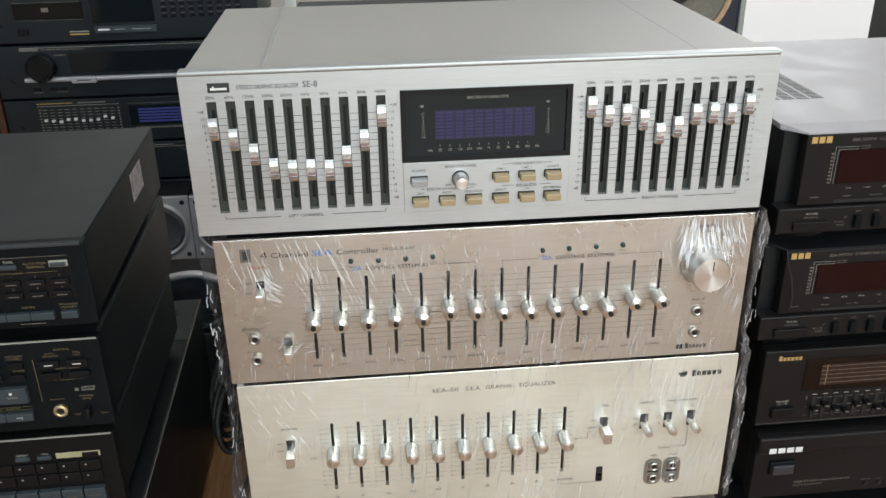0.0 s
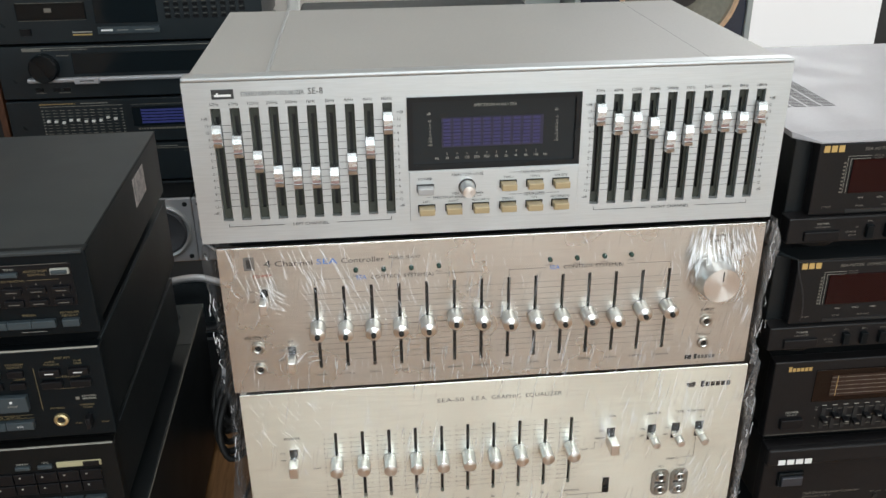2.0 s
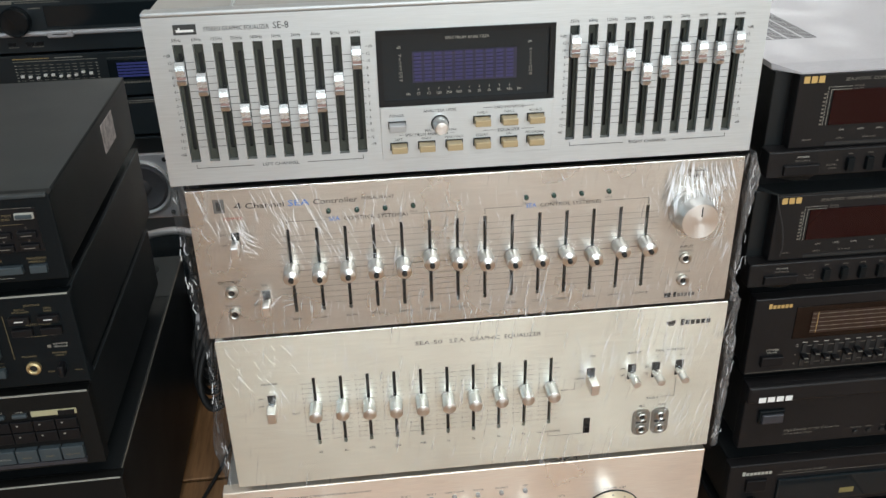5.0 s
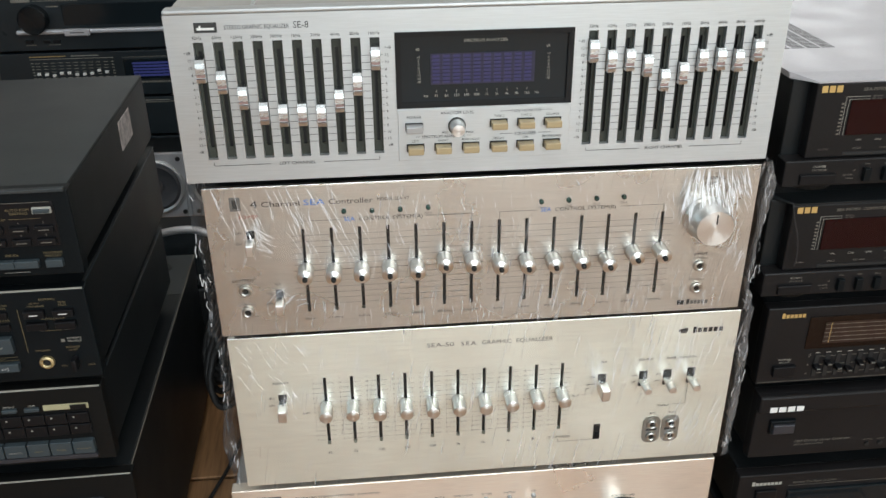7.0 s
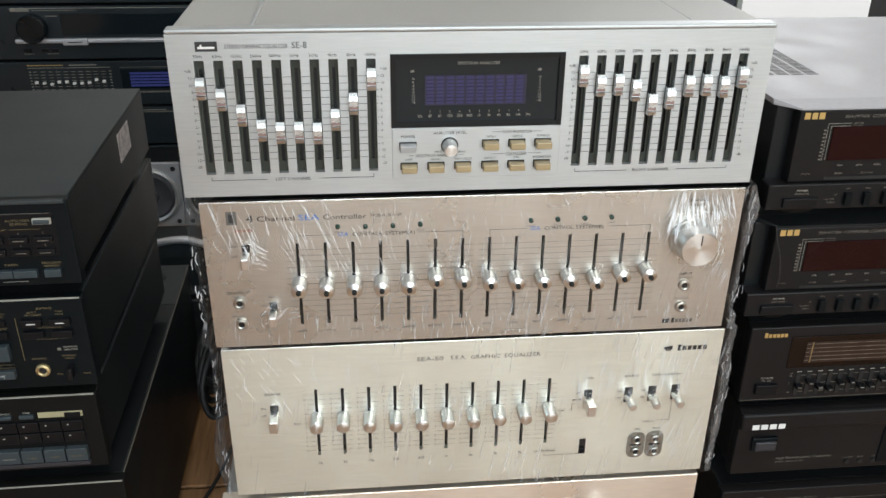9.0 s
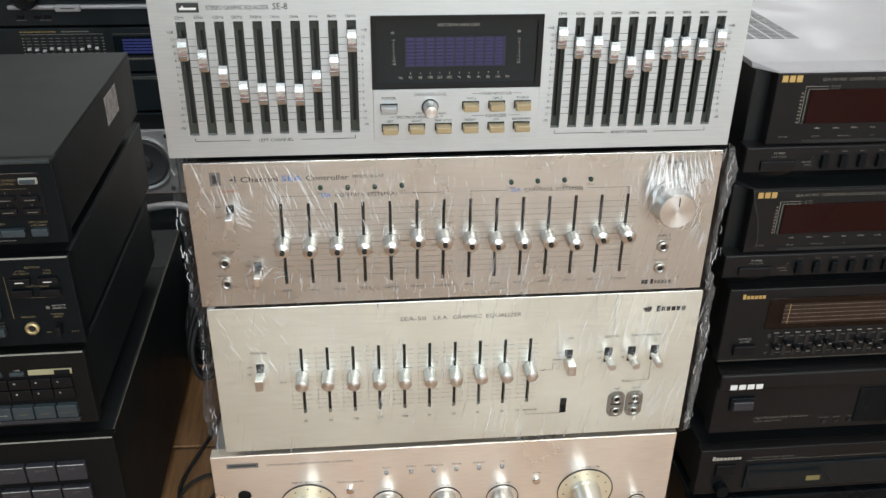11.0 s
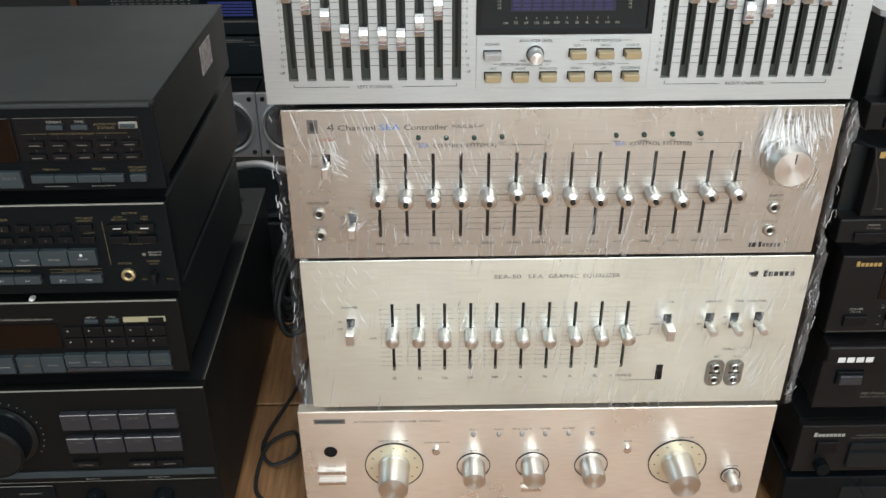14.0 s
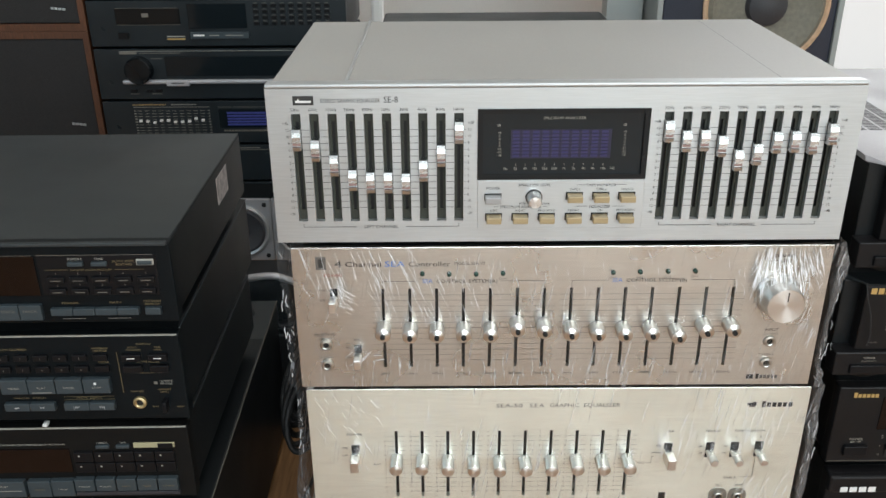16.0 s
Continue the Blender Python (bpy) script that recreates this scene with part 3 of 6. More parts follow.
for x0, x1, s in ((B_X[0], B_X[6], "CONTROL SYSTEM(A)"), (B_X[7], B_X[13], "CONTROL SYSTEM(B)")):
    mid = (x0 + x1) / 2
    ct.text("SEA", mid - 0.0325, 0.4152, 0.0050, blue_ink, Y, 0.0, 1.0).text(s, mid - 0.0215, 0.4150, 0.0044, ink, Y, 0.0, 1.12)
    for a, b in ((x0, mid - 0.035), (mid + 0.029, x1)):
        ct.bar(a, b, 0.4149, 0.4152, ink, Y)
    ct.bar(x0 - 0.00015, x0 + 0.00015, 0.4095, 0.4152, ink, Y).bar(x1 - 0.00015, x1 + 0.00015, 0.4095, 0.4152, ink, Y)
    for i in range(13):
        z = 0.4030 - i * 0.0050
        ct.bar(x0 - 0.009, x1 + 0.009, z - 0.00012, z + 0.00012, grey_ink, Y) if i != 6 else ct.bar(x0 - 0.009, x1 + 0.009, z - 0.0002, z + 0.0002, ink, Y)
for x, s in zip(B_X, ["60Hz", "160Hz", "400Hz", "1000Hz", "2400Hz", "6000Hz", "15000Hz"] * 2):
    ct.text(s, x, 0.3300, 0.0030, grey_ink, Y, wide=1.2)
for (x, z), s in zip(LEDS, ["CH-1", "CH-2", "CH-3", "CH-4"] * 2):
    ct.text(s, x, z - 0.0050, 0.0025, grey_ink, Y)
ct.text("POWER", -0.1750, 0.4205, 0.0036, red_ink, Y, wide=1.15).text("ON", -0.1845, 0.4075, 0.0028, grey_ink, Y).text("OFF", -0.1845, 0.3985, 0.0028, grey_ink, Y)
ct.text("SEA", -0.1590, 0.3625, 0.0030, grey_ink, Y).text("ON", -0.1665, 0.3545, 0.0028, grey_ink, Y).text("OFF", -0.1670, 0.3455, 0.0028, grey_ink, Y)
ct.text("OUTPUT", -0.1850, 0.3670, 0.0038, ink, Y, wide=1.15).text("CH-1/CH-3", -0.1850, 0.3638, 0.0024, grey_ink, Y).text("CH-2/CH-4", -0.1850, 0.3462, 0.0026, grey_ink, Y)
ct.text("CHANNEL", 0.1770, 0.4352, 0.0036, grey_ink, Y, wide=1.1).text("SELECT", 0.1765, 0.4308, 0.0034, grey_ink, Y, wide=1.1)
ct.text("INPUT", 0.1755, 0.3695, 0.0036, ink, Y, wide=1.1).text("CH-1/CH-3", 0.1755, 0.3658, 0.0024, grey_ink, Y).text("CH-2/CH-4", 0.1745, 0.3465, 0.0026, grey_ink, Y)
ct.bar(0.1612, 0.1672, 0.3230, 0.3272, ink, Y).bar(0.1690, 0.1714, 0.3230, 0.3278, ink, Y)
for i in range(5):
    ct.bar(0.1722 + i * 0.0031, 0.1745 + i * 0.0031, 0.3232, 0.3266, grey_ink, Y)
ct.printed()
ct.copies("foot", "foot", lambda b: box(b, -0.012, 0.012, -0.012, 0.012, 0.0, 0.0075, 0.002), rubber, [(x, y, 0.3145) for x in (-0.16, 0.16) for y in (0.04, 0.21)])

# ---- wrapped ten band equaliser ----
gq = Thing("ten_band_equalizer", (0.007, 0.13, 0.159), "pale brushed aluminium graphic equalizer wrapped in clear film", "equalizer", "silver stack")
CX0, CX1, CZ0, CZ1 = -0.2035, 0.2175, 0.1620, 0.3135
C_X = [-0.1300 + 0.02213 * i for i in range(10)]
C_Z = [0.2432, 0.2432, 0.2420, 0.2412, 0.2410, 0.2410, 0.2410, 0.2420, 0.2420, 0.2425]
holes = [(x - 0.0014, x + 0.0014, 0.2020, 0.2718) for x in C_X]
gq.part("faceplate", pierced(bmesh.new(), CX0, CX1, CZ0, CZ1, 0.0, 0.005, holes), pale_alu)
gq.box("top_edge", chrome, CX0, CX1, 0.0003, 0.0048, CZ1, CZ1 + 0.0008, bevel=0.0003)
gq.box("cabinet", black_case, CX0 + 0.006, CX1 - 0.006, 0.0075, 0.255, 0.166, 0.311, bevel=0.002)
gq.box("slot_bed", black, CX0 + 0.004, CX1 - 0.004, 0.0052, 0.0073, 0.166, 0.311)
gq.copies("slider_knob", "slider", lambda b: lathe(b, [(0.0056, -0.0005), (0.0056, -0.0158), (0.0053, -0.0168), (0.0049, -0.0170), (0, -0.0170)], 24), turned, [(x, 0, z) for x, z in zip(C_X, C_Z)], label="turned aluminium slider knob", smooth=30)
levers = [(-0.1652, 0, 0.2520), (0.1040, 0, 0.2525), (0.1400, 0, 0.2530), (0.1612, 0, 0.2530), (0.1820, 0, 0.2535)]
gq.copies("lever_switch", "lever", lambda b: box(b, -0.0036, 0.0036, -0.017, 0.002, -0.0110, 0.0000, 0.0008), knob_alu, levers[:2])
gq.copies("toggle_switch", "toggle", lambda b: (lathe(b, [(0.0036, 0.0), (0.0036, -0.016), (0.0030, -0.0175), (0, -0.0178)], 20), b)[1], knob_alu, [(x, 0, z - 0.004) for x, _, z in levers[2:]], smooth=40)
gq.copies("switch_well", "well", lambda b: box(b, -0.0035, 0.0035, -0.0006, 0.001, -0.0100, 0.0055, 0.0002), black, levers)
gq.box("slide_well", black, 0.1005, 0.1062, -0.0006, 0.001, 0.1885, 0.2045)
gq.box("slide_switch", dark_button, 0.1012, 0.1055, -0.0035, 0.0, 0.1905, 0.1965, bevel=0.0004)
dull_plate = material("dull_plate", (0.34, 0.33, 0.30), 0.38, 0.7, grain=0.05, grain_size=0.002)


def oblong(bm, cx, cz, w, h, r, y0, y1, segs=8):
    """A flat plate in x and z with round corners."""
    ring = [(cx + sx * (w / 2 - r) + r * math.cos(a), cz + sz * (h / 2 - r) + r * math.sin(a))
            for sx, sz, q in ((1, 1, 0), (-1, 1, 1), (-1, -1, 2), (1, -1, 3)) for a in [math.pi / 2 * (q + k / segs) for k in range(segs + 1)]]
    front, back = [bm.verts.new((x, y0, z)) for x, z in ring], [bm.verts.new((x, y1, z)) for x, z in ring]
    bm.faces.new(front), bm.faces.new(back)
    for k in range(len(ring)):
        bm.faces.new((front[k - 1], front[k], back[k], back[k - 1]))
    bmesh.ops.recalc_face_normals(bm, faces=bm.faces)
    return bm


for jx in (0.1527, 0.1697):
    pins = gq.part("jack_plate", oblong(bmesh.new(), jx, 0.1950, 0.0158, 0.0285, 0.0065, -0.0010, 0.001), dull_plate, label="dull oblong plate with two jacks")
    gq.copies("jack_socket", "jack", lambda b: lathe(b, [(0.0026, -0.0005), (0.0026, -0.0024), (0.0034, -0.0028), (0.0043, -0.0024), (0.0045, 0)], 24), nickel, [(jx, -0.0010, z) for z in (0.1885, 0.2018)], pins, smooth=30)
    gq.copies("jack_hole", "hole", lambda b: lathe(b, [(0.0027, -0.0012), (0, -0.0012)], 20), black, [(jx, -0.0010, z) for z in (0.1885, 0.2018)], pins)
    gq.copies("plate_slit", "slit", lambda b: box(b, -0.0050, 0.0050, -0.0002, 0.0004, -0.0010, 0.0010), black, [(jx, -0.0010, 0.1951)], pins)
gq.text("SEA-50", -0.0452, 0.2976, 0.0054, grey_ink, Y, 0.0, span=0.0225).text("S.E.A.  GRAPHIC  EQUALIZER", -0.0170, 0.2976, 0.0054, grey_ink, Y, 0.0, span=0.0765)
gq.bar(0.1662, 0.1738, 0.2962, 0.2990, ink, Y).bar(0.1680, 0.1730, 0.2946, 0.2962, grey_ink, Y).bar(0.1705, 0.1738, 0.2990, 0.3000, grey_ink, Y)
gq.bar(0.1785, 0.1815, 0.2945, 0.3005, ink, Y)
for i in range(5):
    gq.bar(0.1826 + i * 0.0045, 0.1860 + i * 0.0045, 0.2949, 0.2992, ink, Y)
for x, s in zip(C_X, ["32", "63", "125", "250", "500", "1k", "2k", "4k", "8k", "12k 16k/20k(Hz)"]):
    if len(s) < 5:
        gq.text(s, x, 0.1935, 0.0036, ink, Y)
    for i, m in enumerate(["12", "10", "8", "6", "4", "2", "0", "2", "4", "6", "8", "10", "12"]):
        z = 0.2665 - i * 0.0049
        gq.text(m, x - 0.0098, z, 0.0025, grey_ink, Y)
        gq.bar(x - 0.0075, x - 0.0020, z - 0.0001, z + 0.0001, ink, Y).bar(x + 0.0020, x + 0.0075, z - 0.0001, z + 0.0001, ink, Y)
    gq.text("+", x - 0.0098, 0.2712, 0.0026, grey_ink, Y).text("-", x - 0.0098, 0.2030, 0.0026, grey_ink, Y)
gq.text("12k  16k/20k(Hz)", 0.0690, 0.1935, 0.0030, ink, Y).text("FLAT", C_X[0] - 0.0170, 0.2371, 0.0028, ink, Y).text("FLAT", C_X[9] + 0.0125, 0.2371, 0.0028, ink, Y)
gq.bar(0.0690, 0.1035, 0.1880, 0.1883, ink, Y).bar(0.0688, 0.0691, 0.1880, 0.1915, ink, Y)
gq.bar(0.0870, 0.0905, 0.2370, 0.2373, ink, Y).bar(0.0903, 0.0906, 0.2370, 0.2440, ink, Y).bar(0.0903, 0.0930, 0.2437, 0.2440, ink, Y)
gq.text("POWER", -0.1655, 0.2690, 0.0034, ink, Y, wide=1.15).text("ON", -0.1745, 0.2545, 0.0028, ink, Y).text("OFF", -0.1745, 0.2470, 0.0028, ink, Y)
gq.text("SEA", 0.1045, 0.2705, 0.0032, ink, Y, wide=1.1).text("ON", 0.0955, 0.2555, 0.0026, ink, Y).text("DEFEAT", 0.0945, 0.2480, 0.0024, ink, Y)
gq.text("SEA REC", 0.1410, 0.2705, 0.0032, ink, Y, wide=1.1).text("TAPE  MONITOR", 0.1720, 0.2705, 0.0032, ink, Y, wide=1.1).text("1", 0.1612, 0.2645, 0.0030, ink, Y).text("2", 0.1820, 0.2645, 0.0030, ink, Y)
for x in (0.1320, 0.1530):
    gq.text("ON", x, 0.2545, 0.0024, ink, Y).text("OFF", x, 0.2475, 0.0024, ink, Y)
gq.text("TAPE-2", 0.1610, 0.2205, 0.0032, ink, Y, wide=1.1).text("REC", 0.1525, 0.2125, 0.0030, ink, Y).text("PLAY", 0.1705, 0.2125, 0.0030, ink, Y)
gq.bar(0.1690, 0.1805, 0.2212, 0.2215, ink, Y).bar(0.1802, 0.1805, 0.2212, 0.2420, ink, Y)
gq.printed()
gq.copies("foot", "foot", lambda b: box(b, -0.012, 0.012, -0.012, 0.012, 0.0, 0.0090, 0.002), rubber, [(x, y, 0.1575) for x in (-0.16, 0.17) for y in (0.04, 0.22)])


def wrap(name, label, x0, x1, z0, z1, tents, fields, seed):
    """Clear film pulled over a front and its ends: lifted by the knobs, creased, crumpled along the ends, with white
    strips for the creases' glints.
    """
    th = Thing(name, ((x0 + x1) / 2, 0.05, z0), label, "film")
    rng = random.Random(seed)
    nx, nz = 400, 110
    bm = bmesh.new()
    grid = []
    for j in range(nz + 1):
        v = j / nz
        row = []
        for i in range(nx + 1):
            u = i / nx * 1.30 - 0.15
            x, z = x0 + (x1 - x0) * u, z0 + (z1 - z0) * v
            lift = max([0.4 * h * math.exp(-max(0.0, math.hypot(x - a, (z - b) * 0.9) - r) / 0.0075) for a, b, r, h in tents], default=0)
            fold = noise.noise(Vector((x * 90 + seed, z * 14 + x * 25, seed))) * 0.0011 + noise.noise(Vector((x * 260 + z * 70, z * 22, seed))) * 0.0005
            y = -0.0022 - lift + fold
            if u < 0 or u > 1:
                back = (-u if u < 0 else u - 1) * (x1 - x0)
                flare = 1.0 if u < 0 else 1.5
                bulge = flare * 0.0050 * noise.noise(Vector((z * 34, seed * 3.1, back * 20))) + 0.0075 + 0.006 * (seed > 5 and u < 0) * math.exp(-((z - 0.20) / 0.035) ** 2)
                side = -1 if u < 0 else 1
                y = -0.0022 + back * (1.6 if u < 0 else 0.22) + 0.002 * noise.noise(Vector((z * 60, seed, back * 60)))
                x = (x0 if u < 0 else x1) + side * (0.002 + bulge * min(1, back / (0.008 if u < 0 else 0.016)) * (1 - 0.45 * min(1, back / 0.06)) + 0.0025 * abs(noise.noise(Vector((z * 90, back * 60, seed)))))
            row.append(bm.verts.new((x, y, z + (0.002 * noise.noise(Vector((x * 40, seed, v)))) * (v > 0.98 or v < 0.02))))
        grid.append(row)
    cut = [round(nx * 0.15 / 1.30), nx - round(nx * 0.15 / 1.30)]
    for name, a, b in (("end_fold", 0, cut[0]), ("sheet", *cut), ("end_fold", cut[1], nx)):
        piece = bmesh.new()
        own = [[piece.verts.new(grid[j][i].co) for i in range(a, b + 1)] for j in range(nz + 1)]
        for j in range(nz):
            for i in range(b - a):
                piece.faces.new((own[j][i], own[j][i + 1], own[j + 1][i + 1], own[j + 1][i]))
        th.part(name, piece, film if name == "sheet" else film_end if a == 0 else film_flap, smooth=180, label="crumpled end of the film" if name == "end_fold" else "")
    bm.free()

    def surface(x, z):
        return -0.0030 - max([0.4 * h * math.exp(-max(0.0, math.hypot(x - a, (z - b) * 0.9) - r) / 0.0075) for a, b, r, h in tents], default=0)

    # white strips laid on the film in place of glints along its creases
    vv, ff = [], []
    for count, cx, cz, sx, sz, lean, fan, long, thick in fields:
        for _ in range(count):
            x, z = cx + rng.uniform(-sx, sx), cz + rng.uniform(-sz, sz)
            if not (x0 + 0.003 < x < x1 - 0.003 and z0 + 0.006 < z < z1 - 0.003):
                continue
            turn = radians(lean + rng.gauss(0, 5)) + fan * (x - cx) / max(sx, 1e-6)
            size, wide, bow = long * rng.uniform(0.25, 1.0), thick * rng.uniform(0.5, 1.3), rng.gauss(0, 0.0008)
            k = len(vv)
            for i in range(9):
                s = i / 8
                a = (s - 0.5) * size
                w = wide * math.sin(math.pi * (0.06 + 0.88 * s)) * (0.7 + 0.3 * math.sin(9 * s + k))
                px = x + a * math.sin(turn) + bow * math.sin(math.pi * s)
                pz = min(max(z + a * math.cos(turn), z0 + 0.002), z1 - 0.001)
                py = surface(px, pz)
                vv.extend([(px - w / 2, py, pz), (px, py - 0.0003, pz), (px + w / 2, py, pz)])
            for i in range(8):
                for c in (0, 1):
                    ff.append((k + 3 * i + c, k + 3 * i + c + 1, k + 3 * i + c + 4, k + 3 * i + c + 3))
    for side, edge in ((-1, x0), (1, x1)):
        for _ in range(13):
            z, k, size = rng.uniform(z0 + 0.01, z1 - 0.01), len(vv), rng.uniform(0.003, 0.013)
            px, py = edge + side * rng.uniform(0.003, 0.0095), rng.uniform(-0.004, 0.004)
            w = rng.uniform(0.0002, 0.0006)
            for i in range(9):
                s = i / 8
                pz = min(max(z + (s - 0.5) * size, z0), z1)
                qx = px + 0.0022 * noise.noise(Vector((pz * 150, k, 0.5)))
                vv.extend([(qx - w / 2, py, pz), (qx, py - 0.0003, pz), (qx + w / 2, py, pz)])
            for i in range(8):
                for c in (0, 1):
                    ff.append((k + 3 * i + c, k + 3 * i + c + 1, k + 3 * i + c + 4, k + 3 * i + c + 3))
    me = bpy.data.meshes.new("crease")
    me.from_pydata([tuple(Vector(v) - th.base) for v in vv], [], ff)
    me.materials.append(glint_white)
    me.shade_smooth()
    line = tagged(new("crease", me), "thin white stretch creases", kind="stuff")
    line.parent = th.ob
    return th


wrap("film_wrap", "crinkled clear wrapping film over the champagne controller", BX0 - 0.0015, BX1 + 0.0015, BZ0 - 0.002, BZ1 + 0.0035,
     [(x, z, 0.0030, 0.0185) for x, z in zip(B_X, B_Z)] + [(0.1748, 0.4020, 0.0160, 0.0215), (-0.1752, 0.3980, 0.004, 0.016), (-0.1583, 0.3465, 0.004, 0.016)],
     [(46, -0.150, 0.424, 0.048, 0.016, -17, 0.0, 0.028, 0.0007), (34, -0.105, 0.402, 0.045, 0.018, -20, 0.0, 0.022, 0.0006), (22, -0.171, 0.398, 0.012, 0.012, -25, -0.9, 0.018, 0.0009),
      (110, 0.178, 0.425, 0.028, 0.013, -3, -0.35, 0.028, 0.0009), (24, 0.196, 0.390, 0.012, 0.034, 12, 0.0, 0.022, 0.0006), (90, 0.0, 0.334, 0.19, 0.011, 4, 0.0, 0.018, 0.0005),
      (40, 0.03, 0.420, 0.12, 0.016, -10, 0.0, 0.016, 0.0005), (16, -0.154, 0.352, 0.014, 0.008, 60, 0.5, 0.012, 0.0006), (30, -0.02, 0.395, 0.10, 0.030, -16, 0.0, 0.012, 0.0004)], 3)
wrap("film_wrap", "crinkled clear wrapping film over the pale equalizer", CX0 - 0.0015, CX1 + 0.0015, CZ0 - 0.002, CZ1 + 0.002,
     [(x, z, 0.0054, 0.0160) for x, z in zip(C_X, C_Z)] + [(x, z - 0.005, 0.004, 0.0172) for x, _, z in levers],
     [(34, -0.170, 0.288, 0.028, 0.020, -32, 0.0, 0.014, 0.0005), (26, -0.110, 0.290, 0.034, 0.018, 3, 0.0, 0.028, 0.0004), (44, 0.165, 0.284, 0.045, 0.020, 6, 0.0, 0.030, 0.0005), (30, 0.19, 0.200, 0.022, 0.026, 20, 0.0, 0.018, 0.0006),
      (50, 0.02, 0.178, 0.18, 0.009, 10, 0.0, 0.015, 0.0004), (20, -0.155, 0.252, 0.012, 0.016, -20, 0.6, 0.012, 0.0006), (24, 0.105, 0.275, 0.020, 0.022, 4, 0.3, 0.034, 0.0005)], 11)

# ---- integrated amplifier at the bottom of the silver stack ----
am = Thing("integrated_amplifier", (0, 0.15, 0.0), "rose silver integrated amplifier with turned knobs, standing on the floor", "amplifier", "silver stack")
TZ1 = 0.1560
am.box("faceplate", rose_alu, -0.2190, 0.2170, 0.0, 0.012, 0.0150, TZ1, bevel=0.0008)
am.box("cabinet", silver, -0.2165, 0.2145, 0.0122, 0.30, 0.0160, TZ1 - 0.0015, bevel=0.0015)
big = [(-0.1335, 0.0905), (0.1335, 0.0895)]
mid3 = [(-0.0590, 0.0885), (-0.0035, 0.0885), (0.0520, 0.0875)]
am.copies("dial_ring", "ring_big", lambda b: lathe(b, [(0.0275, 0.0005), (0.0275, -0.0012), (0.0268, -0.0014), (0.0266, -0.0006)], 64), black, [(x, 0, z) for x, z in big])
am.copies("dial_plate", "plate_big", lambda b: lathe(b, [(0.0266, -0.0007), (0, -0.0007)], 64), cream_alu, [(x, 0, z) for x, z in big])
am.copies("large_knob", "knob_big", lambda b: lathe(b, [(0.0150, -0.0006), (0.0150, -0.0050), (0.0142, -0.0060), (0.0138, -0.0315), (0.0132, -0.0328), (0, -0.0328)], 48), turned, [(x, 0, z) for x, z in big], label="large turned aluminium knob", smooth=30)
am.copies("dial_ring", "ring_mid", lambda b: lathe(b, [(0.0158, 0.0005), (0.0158, -0.0010), (0.0152, -0.0012), (0.0151, -0.0005)], 48), black, [(x, 0, z) for x, z in mid3])
am.copies("small_knob", "knob_mid", lambda b: lathe(b, [(0.0108, -0.0005), (0.0105, -0.0205), (0.0098, -0.0217), (0, -0.0217)], 40), turned, [(x, 0, z) for x, z in mid3], label="turned aluminium tone knob", smooth=30)
am.copies("dial_ring", "ring_small", lambda b: lathe(b, [(0.0094, 0.0005), (0.0094, -0.0010), (0.0088, -0.0012), (0.0087, -0.0005)], 40), black, [(0.1870, 0, 0.0710)])
am.copies("mic_knob", "knob_mic", lambda b: lathe(b, [(0.0062, -0.0005), (0.0062, -0.0170), (0.0056, -0.0180), (0, -0.0180)], 32), turned, [(0.1870, 0, 0.0710)], smooth=30)
am.part("remote_eye", lathe(bmesh.new(), [(0.0062, -0.0004), (0.0058, -0.0012), (0, -0.0014)], 32, -0.1920, 0.1085), gloss_black, smooth=30)
am.buttons("power_button", chrome, 0.0, 0.0260, 0.0046, 0.0045, [(-0.1925, 0.0855), (-0.1925, 0.0722)])
am.copies("round_button", "round", lambda b: lathe(b, [(0.0040, 0), (0.0040, -0.0030), (0.0034, -0.0040), (0, -0.0041)], 24), chrome, [(-0.0940, 0, 0.1090), (0.0840, 0, 0.1075)], smooth=30)
TLED = [-0.0595, -0.0362, -0.0150, 0.0065, 0.0280, 0.0500]
am.copies("indicator", "led", lambda b: lathe(b, [(0.0021, 0), (0.0021, -0.0022), (0.0016, -0.0030), (0, -0.0032)], 16), grey_button, [(x, 0, 0.1275) for x in TLED], smooth=30)
am.bar(-0.2050, -0.1765, 0.1420, 0.1475, grey_ink, Y).bar(-0.2030, -0.1785, 0.1440, 0.1458, ink, Y - 0.0002)
am.text("INTEGRATED STEREO AMPLIFIER  A-R630MKII", -0.1690, 0.1440, 0.0031, grey_ink, Y, 0.0, span=0.079)
am.text("INPUT SELECTOR", -0.1335, 0.1205, 0.0030, grey_ink, Y, wide=1.2).text("TAPE 2 MONITOR", -0.0935, 0.1180, 0.0028, grey_ink, Y, wide=1.1).text("VOLUME (-dB)", 0.1340, 0.1195, 0.0030, grey_ink, Y, wide=1.2)
for x, s in zip(TLED, ["AUX 1", "AUX 2", "TAPE 1/CD-R", "TUNER", "PHONO", "CD"]):
    am.text(s, x, 0.1330, 0.0028, grey_ink, Y, wide=1.1)
for (x, z), s in zip(mid3, ["BASS", "TREBLE", "BALANCE"]):
    am.text(s, x, z + 0.0185, 0.0028, grey_ink, Y, wide=1.15)
am.text("MUTE", 0.0842, 0.1160, 0.0028, grey_ink, Y).text("MIC LEVEL", 0.1870, 0.0830, 0.0026, grey_ink, Y).text("POWER", -0.1925, 0.0905, 0.0026, grey_ink, Y).text("SOURCE DIRECT", -0.0035, 0.0645, 0.0028, grey_ink, Y)
